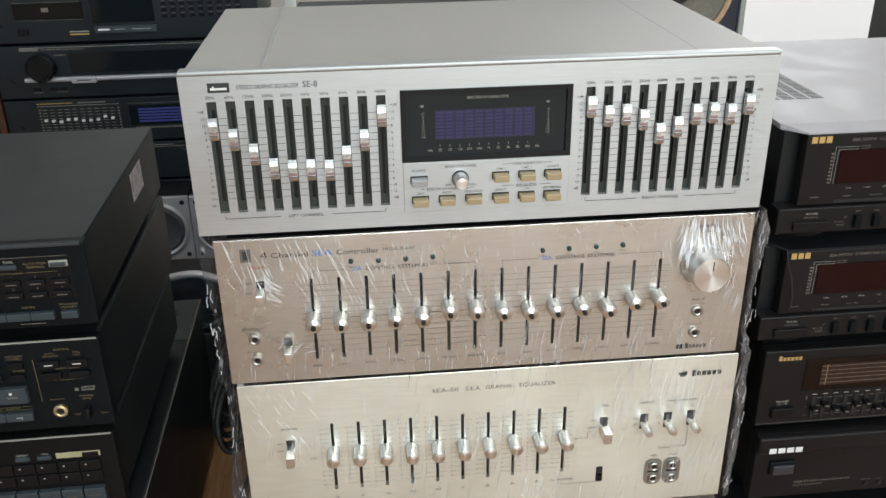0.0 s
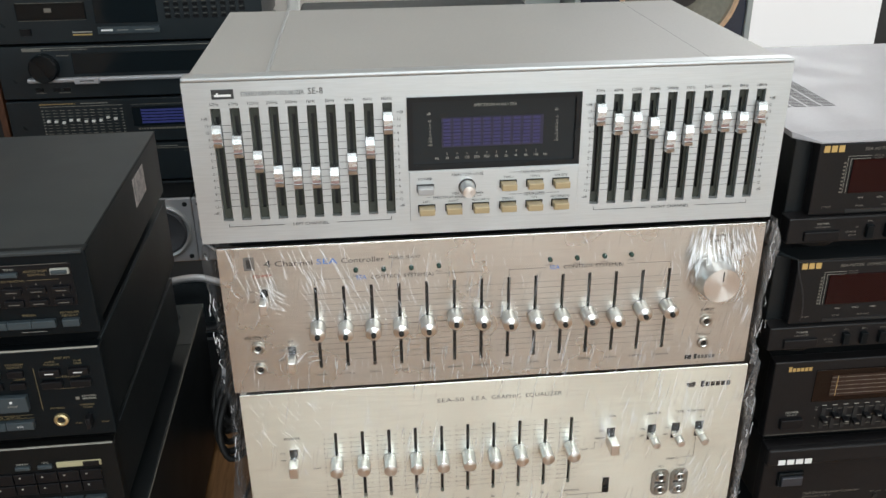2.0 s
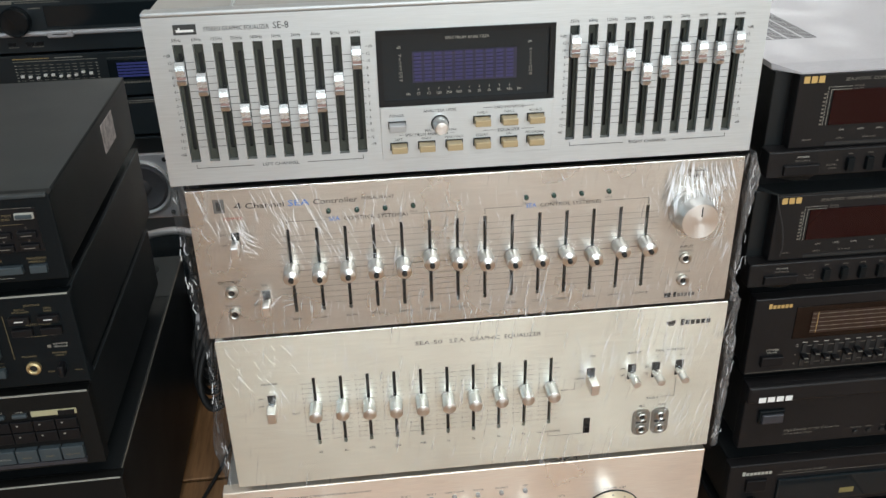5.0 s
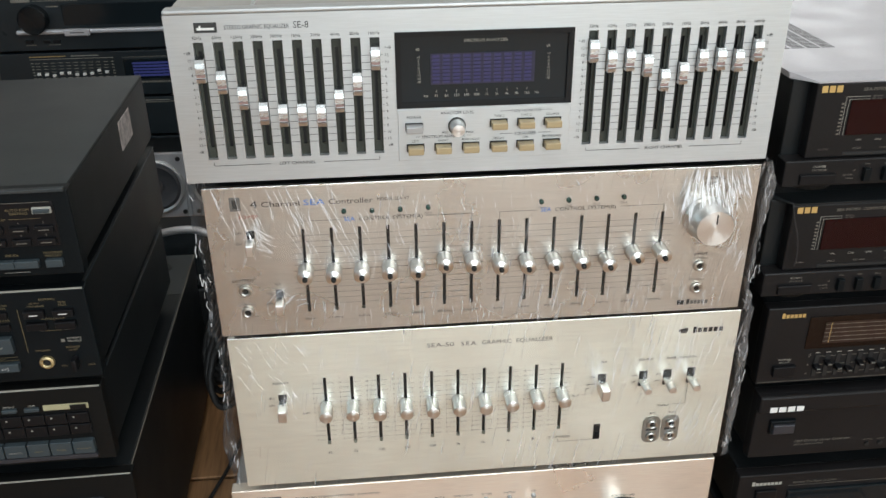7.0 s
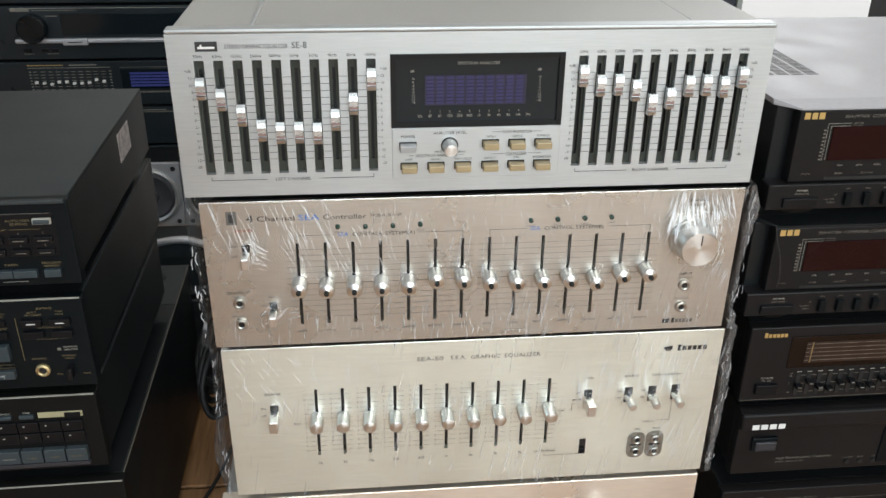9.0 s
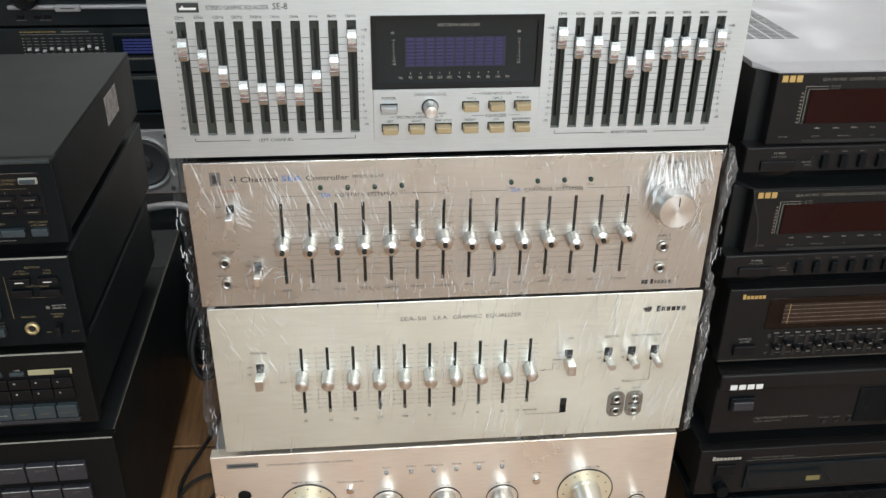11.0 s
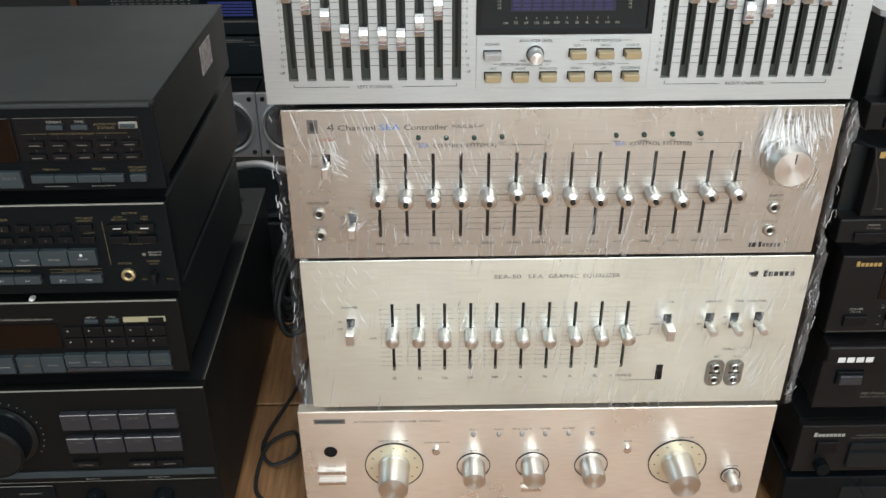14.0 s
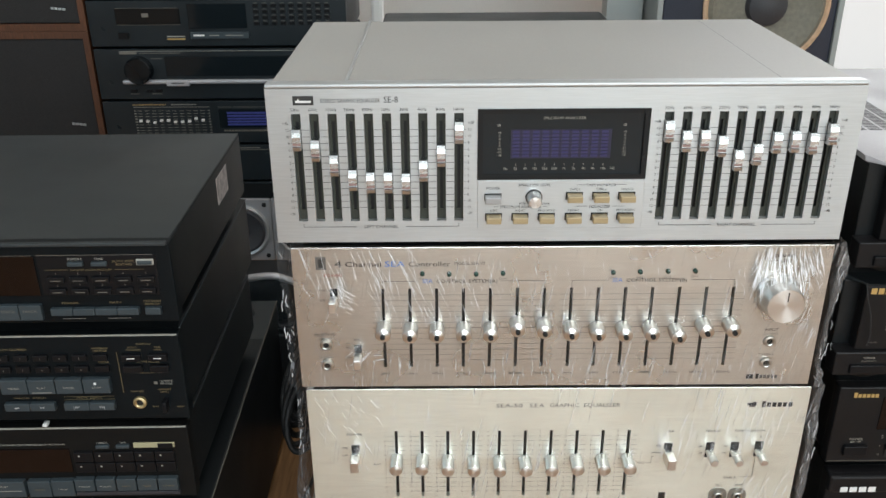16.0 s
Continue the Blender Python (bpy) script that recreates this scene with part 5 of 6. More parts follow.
def computer_eq(z0, z1, label, top_mat, yf, x0):
    th = Thing("computer_equalizer", (x0 + 0.2175, yf + 0.15, z0), label, "equalizer", "dark stack")
    zs = z0 + 0.0285
    th.box("upper_front", grey_black, x0 + 0.0155, x0 + 0.435, yf, yf + 0.012, zs, z1 - 0.0044, bevel=0.0010)
    th.box("lower_front", grey_black, x0 - 0.0005, x0 + 0.4355, yf - 0.0035, yf + 0.012, z0 + 0.006, zs - 0.0006, bevel=0.0012)
    th.box("cabinet", black_case, x0 + 0.002, x0 + 0.433, yf + 0.0122, yf + 0.30, z0 + 0.007, z1 - 0.0043, bevel=0.001)
    cover = bmesh.new()
    plan = [(0.0165, 0.0003), (0.4345, 0.0003), (0.4345, 0.301), (0.0005, 0.301), (0.0005, 0.0165)]
    inner = [(0.0022, 0.0165), (0.4345, 0.0165), (0.4345, 0.301), (0.0005, 0.301), (0.0005, 0.0185)]
    low, lip, up = ([cover.verts.new((x0 + a, yf + b, z)) for a, b in ring] for ring, z in ((plan, z1 - 0.0042), (plan, z1 - 0.0030), (inner, z1)))
    cover.faces.new(low[::-1]), cover.faces.new(up)
    for p, q in ((low, lip), (lip, up)):
        for k in range(5):
            if (p[k - 1].co - q[k - 1].co).length > 1e-6:
                cover.faces.new((p[k - 1], p[k], q[k], q[k - 1]))
    bmesh.ops.recalc_face_normals(cover, faces=cover.faces)
    th.part("cover", cover, top_mat, label="scuffed grey steel cover with a sloped front edge" if top_mat is scuffed else "")
    th.copies("foot", "foot", lambda b: (bmesh.ops.create_cone(b, cap_ends=True, segments=28, radius1=0.020, radius2=0.021, depth=0.0095, matrix=Matrix.Translation((0, 0, 0.00475))), b)[1], brown_face, [(x, y, z0 - 0.0005) for x in (x0 + 0.032, x0 + 0.40) for y in (yf + 0.024, yf + 0.26)])
    win = th.box("window", red_window, x0 + 0.0440, x0 + 0.36, yf - 0.0010, yf + 0.001, zs + 0.0180, z1 - 0.0175, bevel=0.0004, label="dark red display window")
    th.box("groove", black, x0 + 0.0450, x0 + 0.40, yf - 0.0006, yf + 0.001, zs + 0.0015, zs + 0.0042)
    th.buttons("power_button", dark_button, yf - 0.0035, 0.0290, 0.0080, 0.0025, [(x0 + 0.0270, z0 + 0.0125)])
    th.buttons("level_button", black_face, yf - 0.0035, 0.0058, 0.0110, 0.0040, [(x0 + 0.0660 + 0.0158 * i, z0 + 0.0150) for i in range(14)])
    y1, y2 = yf - 0.0004, yf - 0.0039
    # gold maker's mark as plain bars
    for k in range(3):
        xk = x0 + 0.0190 + k * 0.0058
        th.bar(xk, xk + 0.0046, z1 - 0.0113, z1 - 0.0060, gold_ink, y1)
    th.text("SEA-M770X  COMPUTER CONTROLLED GRAPHIC EQUALIZER", x0 + 0.0515, z1 - 0.0095, 0.0036, dim_ink, y1, 0.0, 1.12, slant=0.12)
    th.bar(x0 + 0.0395, x0 + 0.0398, zs + 0.018, z1 - 0.0150, pale_ink, y1).bar(x0 + 0.0395, x0 + 0.058, z1 - 0.0152, z1 - 0.0149, pale_ink, y1).bar(x0 + 0.0420, x0 + 0.0423, zs + 0.018, z1 - 0.0172, pale_ink, y1).bar(x0 + 0.0420, x0 + 0.058, z1 - 0.0174, z1 - 0.0171, pale_ink, y1)
    for k in range(9):
        th.bar(x0 + 0.0368, x0 + 0.0388, zs + 0.0185 + k * 0.0030, zs + 0.0197 + k * 0.0030, dim_ink, y1)
    th.text("SPE LEVEL", x0 + 0.0640, z1 - 0.0150, 0.0018, dim_ink, y1).text("SEA LEVEL", x0 + 0.0640, z1 - 0.0172, 0.0018, dim_ink, y1)
    for k, s in enumerate(("63Hz", "160Hz", "400Hz", "1kHz", "2.5kHz", "6.3kHz", "16kHz", "63Hz", "160Hz", "400Hz")):
        th.text(s, x0 + 0.0560 + 0.0155 * k, zs + 0.0138, 0.0022, pale_ink, y1).text(s, x0 + 0.0660 + 0.0158 * k, z0 + 0.0235, 0.0020, dim_ink, y2)
    th.text("SPE/SEA", x0 + 0.0560, zs + 0.0070, 0.0020, dim_ink, y1).text("PEAK HOLD", x0 + 0.0800, zs + 0.0070, 0.0020, dim_ink, y1).text("L+R", x0 + 0.104, zs + 0.0070, 0.0020, dim_ink, y1).text("STANDBY", x0 + 0.0290, zs + 0.0070, 0.0018, dim_ink, y1)
    th.text("POWER", x0 + 0.0275, z0 + 0.0228, 0.0025, pale_ink, y2, wide=1.15).text("ON/STANDBY", x0 + 0.0275, z0 + 0.0198, 0.0020, dim_ink, y2).text("SEA LEVEL", x0 + 0.0515, z0 + 0.0148, 0.0019, dim_ink, y2).text("DOWN", x0 + 0.0530, z0 + 0.0118, 0.0019, dim_ink, y2).text("UP", x0 + 0.0560, z0 + 0.0185, 0.0019, dim_ink, y2)
    th.printed()
    return th


j1 = computer_eq(0.4160, 0.5080, "black computer equalizer with scuffed grey top, topmost in the dark stack", scuffed, 0.0075, 0.2350)
slots = bmesh.new()
for r in range(25):
    for c in range(5):
        xa = 0.2415 + c * 0.0130
        box(slots, xa, xa + 0.0106, 0.090 + r * 0.0044, 0.0922 + r * 0.0044, 0.5078, 0.50815)
tagged(j1.part("vent_slot", slots, black), kind="stuff")
j2 = computer_eq(0.3170, 0.4085, "black computer equalizer with a dull red display", black_case, 0.0075, 0.2345)
cable = Thing("cable", (0.243, 0.004, 0.35), "thin dark cable hanging over the computer equalizer", "cable", "cables")


def tube(bm, pts, r, segs=8):
    """A round cable along points, smoothed."""
    pts = [Vector(p) for p in pts]
    fine = []
    for i in range(len(pts) - 1):
        p0, p1, p2, p3 = pts[max(i - 1, 0)], pts[i], pts[i + 1], pts[min(i + 2, len(pts) - 1)]
        for k in range(8):
            t = k / 8
            fine.append(0.5 * ((2 * p1) + (p2 - p0) * t + (2 * p0 - 5 * p1 + 4 * p2 - p3) * t * t + (3 * p1 - p0 - 3 * p2 + p3) * t ** 3))
    fine.append(pts[-1])
    rings = []
    for i, p in enumerate(fine):
        d = (fine[min(i + 1, len(fine) - 1)] - fine[max(i - 1, 0)]).normalized()
        side = d.orthogonal().normalized() if abs(d.z) > 0.9 else d.cross(Vector((0, 0, 1))).normalized()
        up = side.cross(d)
        rings.append([bm.verts.new(p + r * (math.cos(a) * side + math.sin(a) * up)) for a in [2 * math.pi * k / segs for k in range(segs)]])
    for a, b in zip(rings, rings[1:]):
        for k in range(segs):
            bm.faces.new((a[k], a[(k + 1) % segs], b[(k + 1) % segs], b[k]))
    bmesh.ops.recalc_face_normals(bm, faces=bm.faces)
    return bm


cable.part("lead", tube(bmesh.new(), [(0.2480, 0.006, 0.4075), (0.2495, 0.003, 0.396), (0.2545, 0.002, 0.380), (0.2575, 0.002, 0.362), (0.2572, 0.003, 0.352)], 0.0005), rubber, smooth=60)

er = right_deck("slider_equalizer", "black graphic equalizer with slider rows and amber window", 0.2455, 0.2250, 0.3090, 0.0065, 0.26, black_case, grey_black, "equalizer")
EF = 0.0065
er.box("window", brown_window, 0.2835, 0.56, EF - 0.0010, EF + 0.001, 0.2665, 0.2990, bevel=0.0004)
er.box("amber_scale", material("amber_scale", (0.030, 0.016, 0.012), 0.2), 0.2980, 0.55, EF - 0.0016, EF - 0.0008, 0.2720, 0.2935)
for k in range(5):
    er.bar(0.298, 0.55, 0.2745 + 0.0042 * k, 0.2749 + 0.0042 * k, dim_ink, EF - 0.0019)
er.bar(0.3030, 0.3034, 0.2725, 0.2935, gold_ink, EF - 0.0019)
for k in range(6):
    xk = 0.2580 + k * 0.0036
    er.bar(xk, xk + 0.0028, 0.2990, 0.3025 if k else 0.3040, gold_ink, EF - 0.0003)
er.text("POWER", 0.2680, 0.2562, 0.0030, pale_ink, EF - 0.0003, wide=1.15).text("ON  OFF", 0.2680, 0.2532, 0.0022, pale_ink, EF - 0.0003, wide=1.1)
er.buttons("power_button", dark_button, EF, 0.0200, 0.0100, 0.0040, [(0.2680, 0.2455)])
er.copies("slider_groove", "groove", lambda b: box(b, -0.0018, 0.0018, -0.0008, 0.0005, -0.0115, 0.0115), black, [(0.2970 + 0.0098 * i, EF, 0.2485) for i in range(20)])
er.copies("slider_knob", "sl", lambda b: box(b, -0.0028, 0.0028, -0.007, 0.0, -0.0018, 0.0018, 0.0005), dark_button, [(0.2970 + 0.0098 * i, EF, 0.2485 + 0.004 * math.sin(i * 1.7)) for i in range(20)], smooth=40)
for i in range(20):
    x = 0.2970 + 0.0098 * i
    er.bar(x - 0.0022, x + 0.0022, 0.2612, 0.2620, pale_ink, EF - 0.0003)
    for z in (0.2575, 0.2488, 0.2398):
        er.bar(x + 0.0026, x + 0.0072, z, z + 0.0005, dim_ink, EF - 0.0003)
    er.bar(x - 0.0016, x + 0.0016, 0.2486 + 0.004 * math.sin(i * 1.7), 0.2492 + 0.004 * math.sin(i * 1.7), pale_ink, EF - 0.0073)
er.text("(+)", 0.2900, 0.2600, 0.0020, pale_ink, EF - 0.0003).text("10", 0.2900, 0.2577, 0.0022, pale_ink, EF - 0.0003).text("0", 0.2900, 0.2490, 0.0022, pale_ink, EF - 0.0003).text("10", 0.2900, 0.2400, 0.0022, pale_ink, EF - 0.0003)
er.bar(0.2470, 0.675, 0.2330, 0.2334, dim_ink, EF - 0.0003)
er.printed()

so = right_deck("disc_player", "dark grey disc player with a rounded step above its power key", 0.2500, 0.1430, 0.2215, 0.0040, 0.27, black_case, grey_black, "disc player")
SF = 0.0040
so.box("brow", grey_black, 0.2498, 0.6852, SF - 0.0050, SF + 0.004, 0.2030, 0.2213, bevel=0.0022)
so.buttons("power_button", black_face, SF, 0.0240, 0.0150, 0.0030, [(0.2765, 0.1850)], bevel=0.0010)
so.buttons("power_key", mauve_button, SF - 0.0030, 0.0200, 0.0100, 0.0020, [(0.2770, 0.1838)], bevel=0.0010)
so.copies("indicator", "led", lambda b: lathe(b, [(0.0022, 0), (0.0022, -0.0018), (0, -0.0020)], 14), black, [(0.3630 + 0.0130 * k, SF, 0.1575) for k in range(3)])
so.box("tray_surround", black_face, 0.392, 0.56, SF - 0.0015, SF + 0.001, 0.1550, 0.1960, bevel=0.0008)
for k in range(4):
    xk = 0.2600 + k * 0.0082
    so.bar(xk, xk + 0.0066, 0.2046, 0.2102, white_ink, SF - 0.0053)
so.text("High Density Linear Converter", 0.2920, 0.1658, 0.0040, dim_ink, SF - 0.0003, 0.0, 1.08, slant=0.2).text("DIGITAL SERVO SYSTEM", 0.2920, 0.1615, 0.0024, dim_ink, SF - 0.0003, 0.0, 1.1)
for k, s in enumerate(("PLAY MODE", "REPEAT", "TIME")):
    so.text(s, 0.3630 + 0.0130 * k, 0.1622, 0.0020, dim_ink, SF - 0.0003)
so.printed()

te = right_deck("disc_player", "black disc player with a smoked tray window", 0.2470, 0.0640, 0.1270, 0.0040, 0.28, black_case, grey_black, "disc player")
te.box("tray", smoke, 0.2960, 0.45, SF - 0.0030, SF + 0.001, 0.0770, 0.1070, bevel=0.0010)
te.box("tray_mark", material("dull_gold_mark", (0.20, 0.16, 0.06), 0.5), 0.3600, 0.3745, SF - 0.0034, SF - 0.0028, 0.0840, 0.0900)
te.buttons("power_button", dark_button, SF, 0.0200, 0.0140, 0.0030, [(0.2745, 0.1020)])
te.part("phones_knob", lathe(bmesh.new(), [(0.0066, SF), (0.0066, SF - 0.010), (0.0058, SF - 0.011), (0, SF - 0.011)], 24, 0.2720, 0.0810), black_face, smooth=30)
for k in range(8):
    xk = 0.2600 + k * 0.0037
    te.bar(xk, xk + 0.0030, 0.1140, 0.1175 if k else 0.1190, pale_ink, SF - 0.0003)
te.bar(0.2960, 0.66, 0.1118, 0.1122, dim_ink, SF - 0.0003).text("Compact Disc Player  SL-P202A", 0.3000, 0.1155, 0.0030, dim_ink, SF - 0.0003, 0.0, 1.1, slant=0.15)
te.printed()
lo = right_deck("cassette_deck", "plain black deck on the floor under the disc player", 0.2440, 0.0, 0.0620, 0.0040, 0.29, black_case, black_face, "tape deck", 0.010)
lo.box("window", smoke, 0.30, 0.40, SF - 0.0015, SF + 0.001, 0.018, 0.050, bevel=0.0006)
lo.printed()

# ---- behind: shelf of dark separates ----
RY = 1.0
RX0, RX1 = -0.729, -0.262


def far_deck(name, label, z0, z1, category, face=blue_lit_black):
    return deck(name, label, RX0, RX1, z0, z1, RY, 0.30, black_case, face, "rear stack", category, 0.003, 0.004)


f0 = far_deck("tuner", "black tuner at the top of the rear stack", 0.4760, 0.5560, "tuner")
f0.bars(-0.68, -0.60, 0.4880, 0.0030, pale_ink, RY - 0.0005, RNG).printed()
f1 = far_deck("disc_player", "black disc player with a keypad, in the rear stack", 0.3900, 0.4755, "disc player")
f1.box("tray", gloss_black, -0.678, -0.562, RY - 0.003, RY + 0.001, 0.4340, 0.4630, bevel=0.001)
f1.box("window", smoke, -0.548, -0.442, RY - 0.002, RY + 0.001, 0.4260, 0.4700, bevel=0.001)
f1.box("key_bar", slate_button, -0.546, -0.440, RY - 0.005, RY + 0.001, 0.4080, 0.4200, bevel=0.001)
f1.buttons("key", dark_button, RY, 0.0100, 0.0060, 0.0030, [(-0.424 + 0.016 * i, 0.4660 - 0.0105 * j) for i in range(9) for j in range(4)])
f1.buttons("power_button", dark_button, RY, 0.0180, 0.0110, 0.0040, [(-0.668, 0.4140)])
f1.bar(-0.540, -0.520, 0.4130, 0.4160, white_ink, RY - 0.0054).bar(-0.512, -0.494, 0.4138, 0.4150, pale_ink, RY - 0.0054).bar(-0.482, -0.450, 0.4138, 0.4150, pale_ink, RY - 0.0054).bar(-0.590, -0.557, 0.4108, 0.4128, pale_ink, RY - 0.0004).bar(-0.590, -0.557, 0.4060, 0.4085, gold_ink, RY - 0.0004)
f1.bar(-0.676, -0.564, 0.4628, 0.4634, dim_ink, RY - 0.0034).bar(-0.630, -0.618, 0.4470, 0.4540, dim_ink, RY - 0.0034).bar(-0.676, -0.562, 0.4330, 0.4336, dim_ink, RY - 0.0034)
for i in range(9):
    for j in range(4):
        f1.bar(-0.428 + 0.016 * i, -0.421 + 0.016 * i, 0.4700 - 0.0105 * j, 0.4709 - 0.0105 * j, dim_ink, RY - 0.0004)
f1.printed()
f2 = far_deck("av_receiver", "black receiver with a silver bar and a round volume knob", 0.2920, 0.3890, "receiver")
f2.box("silver_bar", silver_plastic, -0.682, -0.264, RY - 0.008, RY + 0.001, 0.3255, 0.3335, bevel=0.003, label="silver control bar")
f2.box("bar_button", silver_plastic, -0.600, -0.557, RY - 0.012, RY - 0.002, 0.3225, 0.3345, bevel=0.002)
f2.box("bar_slit", black, -0.590, -0.566, RY - 0.0124, RY - 0.0115, 0.3278, 0.3294)
f2.box("window", smoke, -0.600, -0.300, RY - 0.002, RY + 0.001, 0.3390, 0.3760, bevel=0.001)
f2.part("volume_knob", lathe(bmesh.new(), [(0.0250, RY), (0.0245, RY - 0.016), (0.0225, RY - 0.019), (0.0200, RY - 0.0185), (0, RY - 0.0180)], 40, -0.648, 0.3520), gloss_black, smooth=30)
f2.bar(-0.682, -0.264, 0.3850, 0.3858, pale_ink, RY - 0.0004).bar(-0.682, -0.650, 0.3800, 0.3845, dim_ink, RY - 0.0004).bars(-0.645, -0.570, 0.3818, 0.0016, dim_ink, RY - 0.0004, RNG).bars(-0.625, -0.605, 0.3720, 0.0020, dim_ink, RY - 0.0004, RNG)
f2.buttons("key", dark_button, RY, 0.0120, 0.0060, 0.0030, [(-0.665, 0.3120), (-0.635, 0.3120), (-0.618, 0.3120)])
f2.bars(-0.672, -0.655, 0.3060, 0.0016, dim_ink, RY - 0.0004, RNG).bars(-0.632, -0.612, 0.3060, 0.0016, dim_ink, RY - 0.0004, RNG)
f2.printed()
f3 = far_deck("graphic_equalizer", "black graphic equalizer with white sliders and a blue display", 0.2060, 0.2910, "equalizer")
for i in range(10):
    x = -0.660 + 0.0131 * i
    for k in range(11):
        f3.bar(x - 0.0040, x + 0.0040, 0.2189 + 0.0054 * k, 0.2196 + 0.0054 * k, pale_ink, RY - 0.0004)
for k in range(11):
    f3.bar(-0.671, -0.667, 0.2188 + 0.0054 * k, 0.2201 + 0.0054 * k, pale_ink, RY - 0.0004).bar(-0.532, -0.528, 0.2188 + 0.0054 * k, 0.2201 + 0.0054 * k, pale_ink, RY - 0.0004)
f3.copies("slider_knob", "sl", lambda b: box(b, -0.0026, 0.0026, -0.006, 0.0, -0.0019, 0.0019, 0.0005), white_ink, [(-0.660 + 0.0131 * i, RY, 0.2545 + d) for i, d in enumerate((0.0, -0.001, -0.003, 0.001, 0.001, -0.002, -0.002, -0.001, 0.004, 0.001))])
dsp = f3.box("display", smoke, -0.512, -0.400, RY - 0.002, RY + 0.001, 0.2400, 0.2760, bevel=0.001)
f3.copies("display_line", "dl", lambda b: box(b, -0.040, 0.040, -0.0006, 0.0004, -0.0018, 0.0018), blue_bar, [(-0.456, RY - 0.0022, 0.2465 + 0.0056 * k) for k in range(5)], dsp)
f3.bars(-0.672, -0.610, 0.2850, 0.0016, gold_ink, RY - 0.0004, RNG).bars(-0.600, -0.552, 0.2850, 0.0016, pale_ink, RY - 0.0004, RNG).bar(-0.672, -0.528, 0.2800, 0.2808, pale_ink, RY - 0.0004).bar(-0.512, -0.420, 0.2795, 0.2803, dim_ink, RY - 0.0004).bars(-0.505, -0.405, 0.2340, 0.0035, dim_ink, RY - 0.0004, RNG)
f3.printed()
f4 = far_deck("tape_deck", "black tape deck in the rear stack", 0.1300, 0.2050, "tape deck")
f4.bar(-0.50, -0.44, 0.1990, 0.2000, pale_ink, RY - 0.0004).bar(-0.43, -0.30, 0.1890, 0.1896, dim_ink, RY - 0.0004).bars(-0.50, -0.42, 0.1960, 0.0020, dim_ink, RY - 0.0004, RNG)
f4.printed()
f5 = far_deck("power_amplifier", "plain black amplifier at the foot of the rear stack", 0.0, 0.1290, "amplifier")
f5.printed()

# small silver speakers on the floor before the rear stack
def small_speaker(cx):
    y = 0.915
    th = Thing("bookshelf_speaker", (cx, y + 0.06, 0.0), "small speaker with silver baffle and dark cone, on the floor", "speaker", "small speakers")
    th.box("cabinet", black_case, cx - 0.057, cx + 0.057, y + 0.009, y + 0.12, 0.0, 0.126, bevel=0.003)
    th.box("baffle", silver_plastic, cx - 0.0575, cx + 0.0575, y, y + 0.0088, 0.0005, 0.1265, bevel=0.002)
    th.part("ring", lathe(bmesh.new(), [(0.0530, y), (0.0530, y - 0.004), (0.0490, y - 0.006), (0.0450, y - 0.003)], 48, cx, 0.063), silver, smooth=40)
    th.part("cone", lathe(bmesh.new(), [(0.0452, y - 0.003), (0.0400, y - 0.0055), (0.0360, y - 0.003), (0.0150, y - 0.0010), (0.0140, y - 0.004), (0.0070, y - 0.0075), (0, y - 0.0080)], 48, cx, 0.063), cone_paper, smooth=40)
    th.copies("screw", "screw", lambda b: lathe(b, [(0.0045, 0), (0.0040, -0.002), (0, -0.0021)], 14), black, [(cx + sx * 0.046, y, 0.063 + sz * 0.052) for sx in (-1, 1) for sz in (-1, 1)])


small_speaker(-0.471)
small_speaker(-0.3545)

# wooden loudspeakers, one on the other
def wooden_speaker(z0, z1, label, badge):
    x0, x1, y = -1.110, -0.7330, 1.00
    th = Thing("loudspeaker", ((x0 + x1) / 2, y + 0.15, z0), label, "speaker", "wooden loudspeakers")
    th.part("cabinet", pierced(bmesh.new(), x0, x1, z0, z1, y, y + 0.02, [(x0 + 0.011, x1 - 0.011, z0 + 0.013, z1 - 0.013)]), walnut, label="walnut front frame")
    th.box("body", walnut, x0 + 0.0005, x1 - 0.0005, y + 0.0202, y + 0.30, z0 + 0.0005, z1 - 0.0005, bevel=0.001)
    th.box("grille", grille_cloth, x0 + 0.0115, x1 - 0.0115, y + 0.004, y + 0.0200, z0 + 0.0135, z1 - 0.0135, bevel=0.003, label="dark woven grille cloth")
    tilted = bmesh.new()
    for k in range(4):
        box(tilted, -0.0130 + 0.0068 * k, -0.0075 + 0.0068 * k, y + 0.001, y + 0.0045, -0.0020, 0.0020, 0.0006)
    bmesh.ops.transform(tilted, matrix=Matrix.Translation((x1 - 0.047, 0, badge)) @ Matrix.Rotation(radians(6), 4, "Y"), verts=tilted.verts)
    th.part("badge", tilted, silver, smooth=40)


wooden_speaker(0.0, 0.4220, "walnut loudspeaker with dark grille on the floor", 0.2475)
wooden_speaker(0.4225, 0.8440, "walnut loudspeaker with dark grille on another one", 0.4620)

# big woofer cabinet, back right
wf = Thing("woofer_cabinet", (0.53, 1.40, 0.0), "tall navy-black loudspeaker with a large bare woofer", "speaker")
wx0, wx1, wy = 0.345, 0.722, 1.2
wf.box("cabinet", navy_case, wx0 + 0.012, wx1 - 0.012, wy + 0.0005, wy + 0.36, 0.0, 0.95, bevel=0.004)
wf.box("edge_trim", grey_trim, wx0, wx0 + 0.0118, wy - 0.004, wy + 0.36, 0.0, 0.95, bevel=0.002, label="pale grey edge trim")
wf.box("edge_trim", grey_trim, wx1 - 0.0118, wx1, wy - 0.004, wy + 0.36, 0.0, 0.95, bevel=0.002)
wcx, wcz = 0.565, 0.428
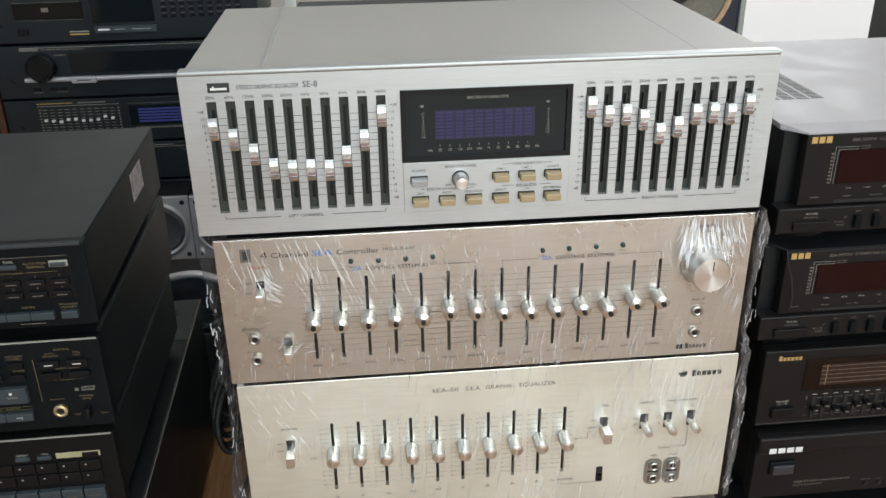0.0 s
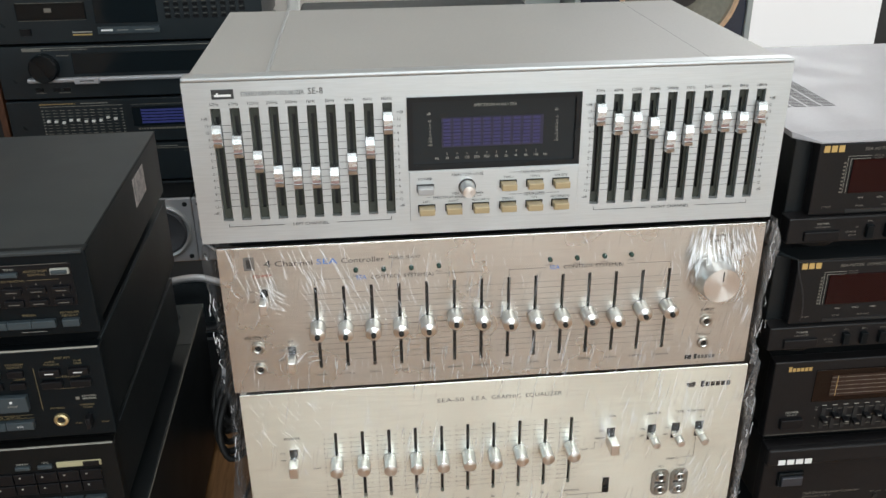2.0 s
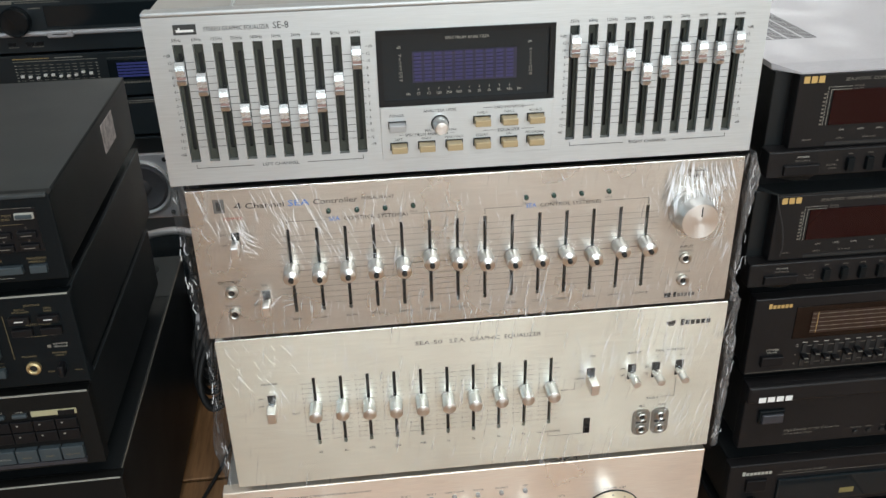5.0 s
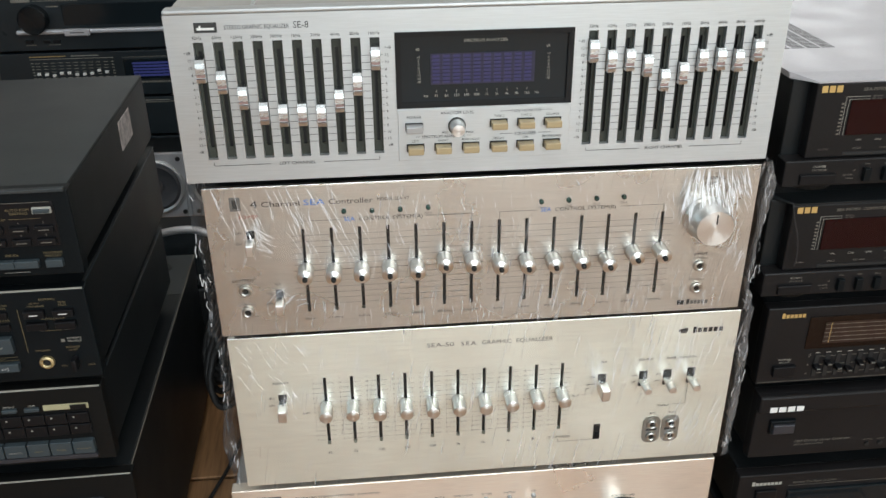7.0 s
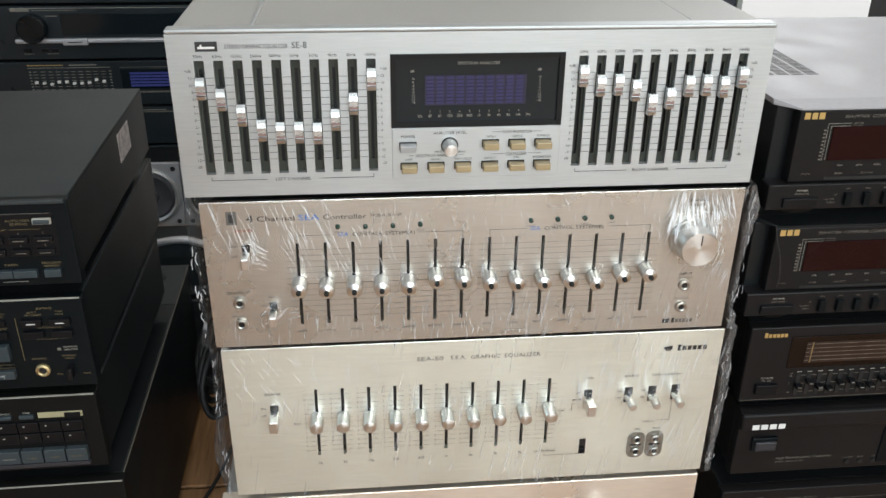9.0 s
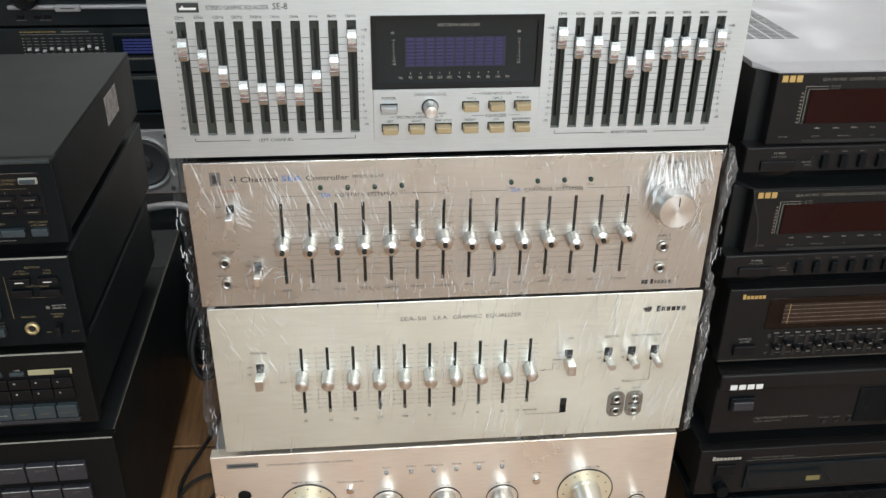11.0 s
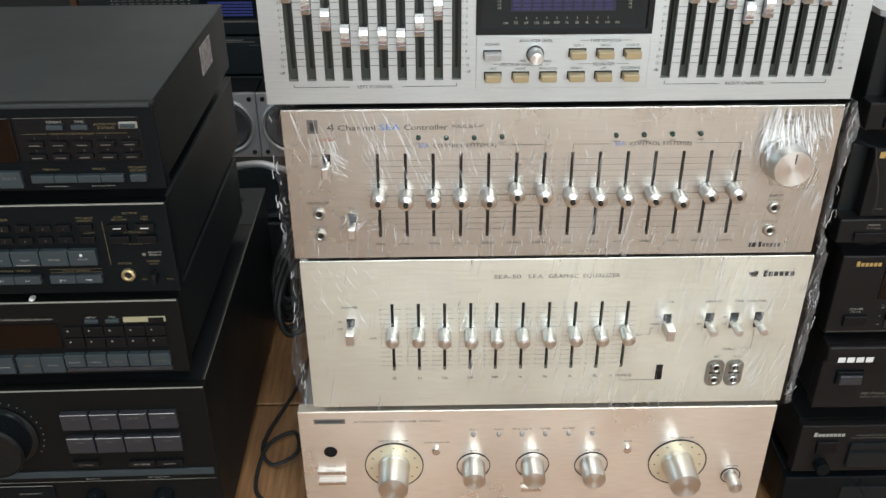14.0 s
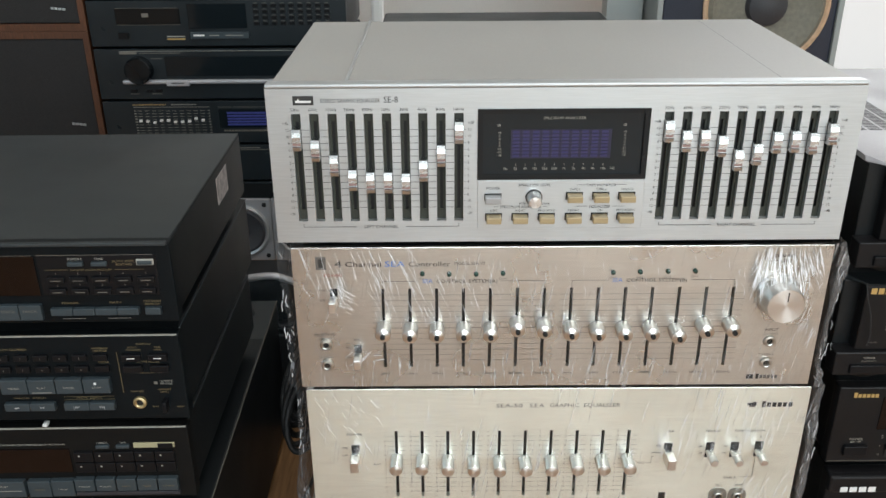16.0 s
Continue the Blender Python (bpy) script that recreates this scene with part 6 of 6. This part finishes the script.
wf.part("surround", lathe(bmesh.new(), [(0.128, wy), (0.128, wy - 0.006), (0.122, wy - 0.008), (0.118, wy - 0.004)], 64, wcx, wcz), tan_ring, smooth=40)
wf.part("cone", lathe(bmesh.new(), [(0.118, wy - 0.004), (0.110, wy - 0.010), (0.100, wy - 0.004), (0.090, wy + 0.0003), (0.042, wy + 0.0004)], 64, wcx, wcz), material("olive_cone", (0.20, 0.19, 0.15), 0.6, grain=0.15, grain_size=0.01), smooth=40)
wf.part("dust_cap", lathe(bmesh.new(), [(0.043, wy - 0.0005), (0.038, wy - 0.014), (0.022, wy - 0.022), (0, wy - 0.025)], 48, wcx, wcz), cone_paper, smooth=40)

bk = Thing("record_deck", (0.01, 1.05, 0.0), "dark grey boxed deck on a pale pedestal behind the stack", "deck")
bk.box("body", grey_case, -0.205, 0.232, 0.90, 1.20, 0.340, 0.418, bevel=0.006)
bk.box("pedestal", wall_paint, -0.20, 0.22, 0.92, 1.19, 0.0, 0.3395, bevel=0.003)
setting("trim_post", "grey painted post beside the window", grey_trim, (0.262, 0.338, 1.30, 1.36, -0.004, 2.6))
setting("trim_pipe", "pale painted pipe by the rear stack", wall_paint, (-0.250, -0.222, 1.40, 1.43, -0.004, 2.6), bevel=0.008)
db = Thing("dark_speaker", (1.28, 1.35, 0.0), "dark loudspeaker standing before the window", "speaker")
db.box("cabinet", black_case, 1.185, 1.42, 1.20, 1.50, 0.0, 1.05, bevel=0.004)
db.box("grille", grille_cloth, 1.191, 1.414, 1.188, 1.1998, 0.01, 1.04, bevel=0.003)

# made-up black box that keeps the gap between the stacks dark
cs = Thing("black_filler_box", (-0.27, 0.45, 0.0), "black wooden chest on the floor behind the silver stack", "cabinet")
cs.box("body", black_case, -0.600, 0.06, 0.376, 0.520, 0.0, 0.150, bevel=0.004)
cs.box("lid", gloss_black, -0.601, 0.061, 0.374, 0.522, 0.1502, 0.1600, bevel=0.002)
# ---- cables and a pale rim arc between the stacks ----
# pale tube stands for the highlight on a glossy dark rim
lead = Thing("cable", (-0.30, 0.42, 0.0), "thick grey cable arching behind the silver stack", "cable", "cables")
lead.part("lead", tube(bmesh.new(), [(-0.42, 0.46, 0.166), (-0.385, 0.45, 0.184), (-0.352, 0.45, 0.194), (-0.319, 0.45, 0.197), (-0.293, 0.45, 0.189), (-0.265, 0.46, 0.176), (-0.24, 0.47, 0.1655)], 0.0050, 10), silver_plastic, smooth=60)
coil = Thing("cable", (-0.27, 0.10, 0.0), "thin black cable coiled on the floor", "cable", "cables")
coil.part("lead", tube(bmesh.new(), [(-0.25, 0.30, 0.003), (-0.262, 0.22, 0.003), (-0.285, 0.13, 0.004), (-0.270, 0.09, 0.008), (-0.245, 0.105, 0.010), (-0.252, 0.14, 0.008), (-0.280, 0.12, 0.006), (-0.283, 0.06, 0.004), (-0.262, 0.03, 0.003), (-0.245, -0.02, 0.003)], 0.0022, 8), rubber, smooth=60)
bag = Thing("cable_bundle", (-0.262, 0.20, 0.0), "tangle of black leads hanging behind the silver stack", "cable", "cables")
for k in range(6):
    r = random.Random(40 + k)
    x, y = -0.252 + r.uniform(-0.008, 0.014), 0.19 + r.uniform(-0.03, 0.05)
    low = r.uniform(0.125, 0.155)
    bag.part("lead", tube(bmesh.new(), [(x + 0.06, y + 0.16, 0.215), (x + 0.03, y + 0.12, 0.21 + r.uniform(-0.01, 0.01)), (x, y + 0.03, 0.195), (x - 0.012, y, low + 0.03), (x - 0.004, y - 0.008, low), (x + 0.016, y + 0.005, low + 0.006), (x + 0.030, y + 0.05, low + 0.03), (x + 0.055, y + 0.13, 0.17)], 0.0036, 8), black, smooth=60)
# dark sheet added so the floor stays black up to the small speakers
low_sheet = Thing("dark_floor_sheet", (-0.33, 0.70, 0.0), "thin dark rubber mat on the floor before the small speakers", "mat")
low_sheet.box("sheet", rubber, -0.66, -0.06, 0.530, 0.905, 0.0003, 0.006, bevel=0.001)

# ---- floor boards, nearest the stacks ----
def board(b):
    return box(b, -0.0475, 0.0475, -0.30, 0.30, -0.008, 0.0, 0.0012, 1)


plank = as_mesh(board(bmesh.new()), "plank", wood_floor)
for i in range(-13, 13):
    for j in range(-2, 3):
        ob = new("plank", plank)
        ob.parent = floor
        ob.location = (0.012 + 0.0965 * i, 0.20 + 0.604 * j + (0.30 if i % 2 else 0.0), 0.0)
half = as_mesh(box(bmesh.new(), -0.0475, 0.0475, -0.149, 0.149, -0.008, 0.0, 0.0012, 1), "plank", wood_floor)
for i in range(-13, 13):
    ob = new("plank", half)
    ob.parent = floor
    ob.location = (0.012 + 0.0965 * i, -1.160 if i % 2 else 1.861, 0.0)
rest = bmesh.new()
box(rest, -2.6, -1.30, -3.7, 2.1, -0.008, 0.0), box(rest, 1.25, 2.4, -3.7, 2.1, -0.008, 0.0)
box(rest, -1.298, 1.248, -3.7, -1.312, -0.008, 0.0), box(rest, -1.298, 1.248, 2.02, 2.1, -0.008, 0.0)
more = tagged(new("plank_field", as_mesh(rest, "plank_field", wood_floor)), kind="stuff")
more.parent = floor
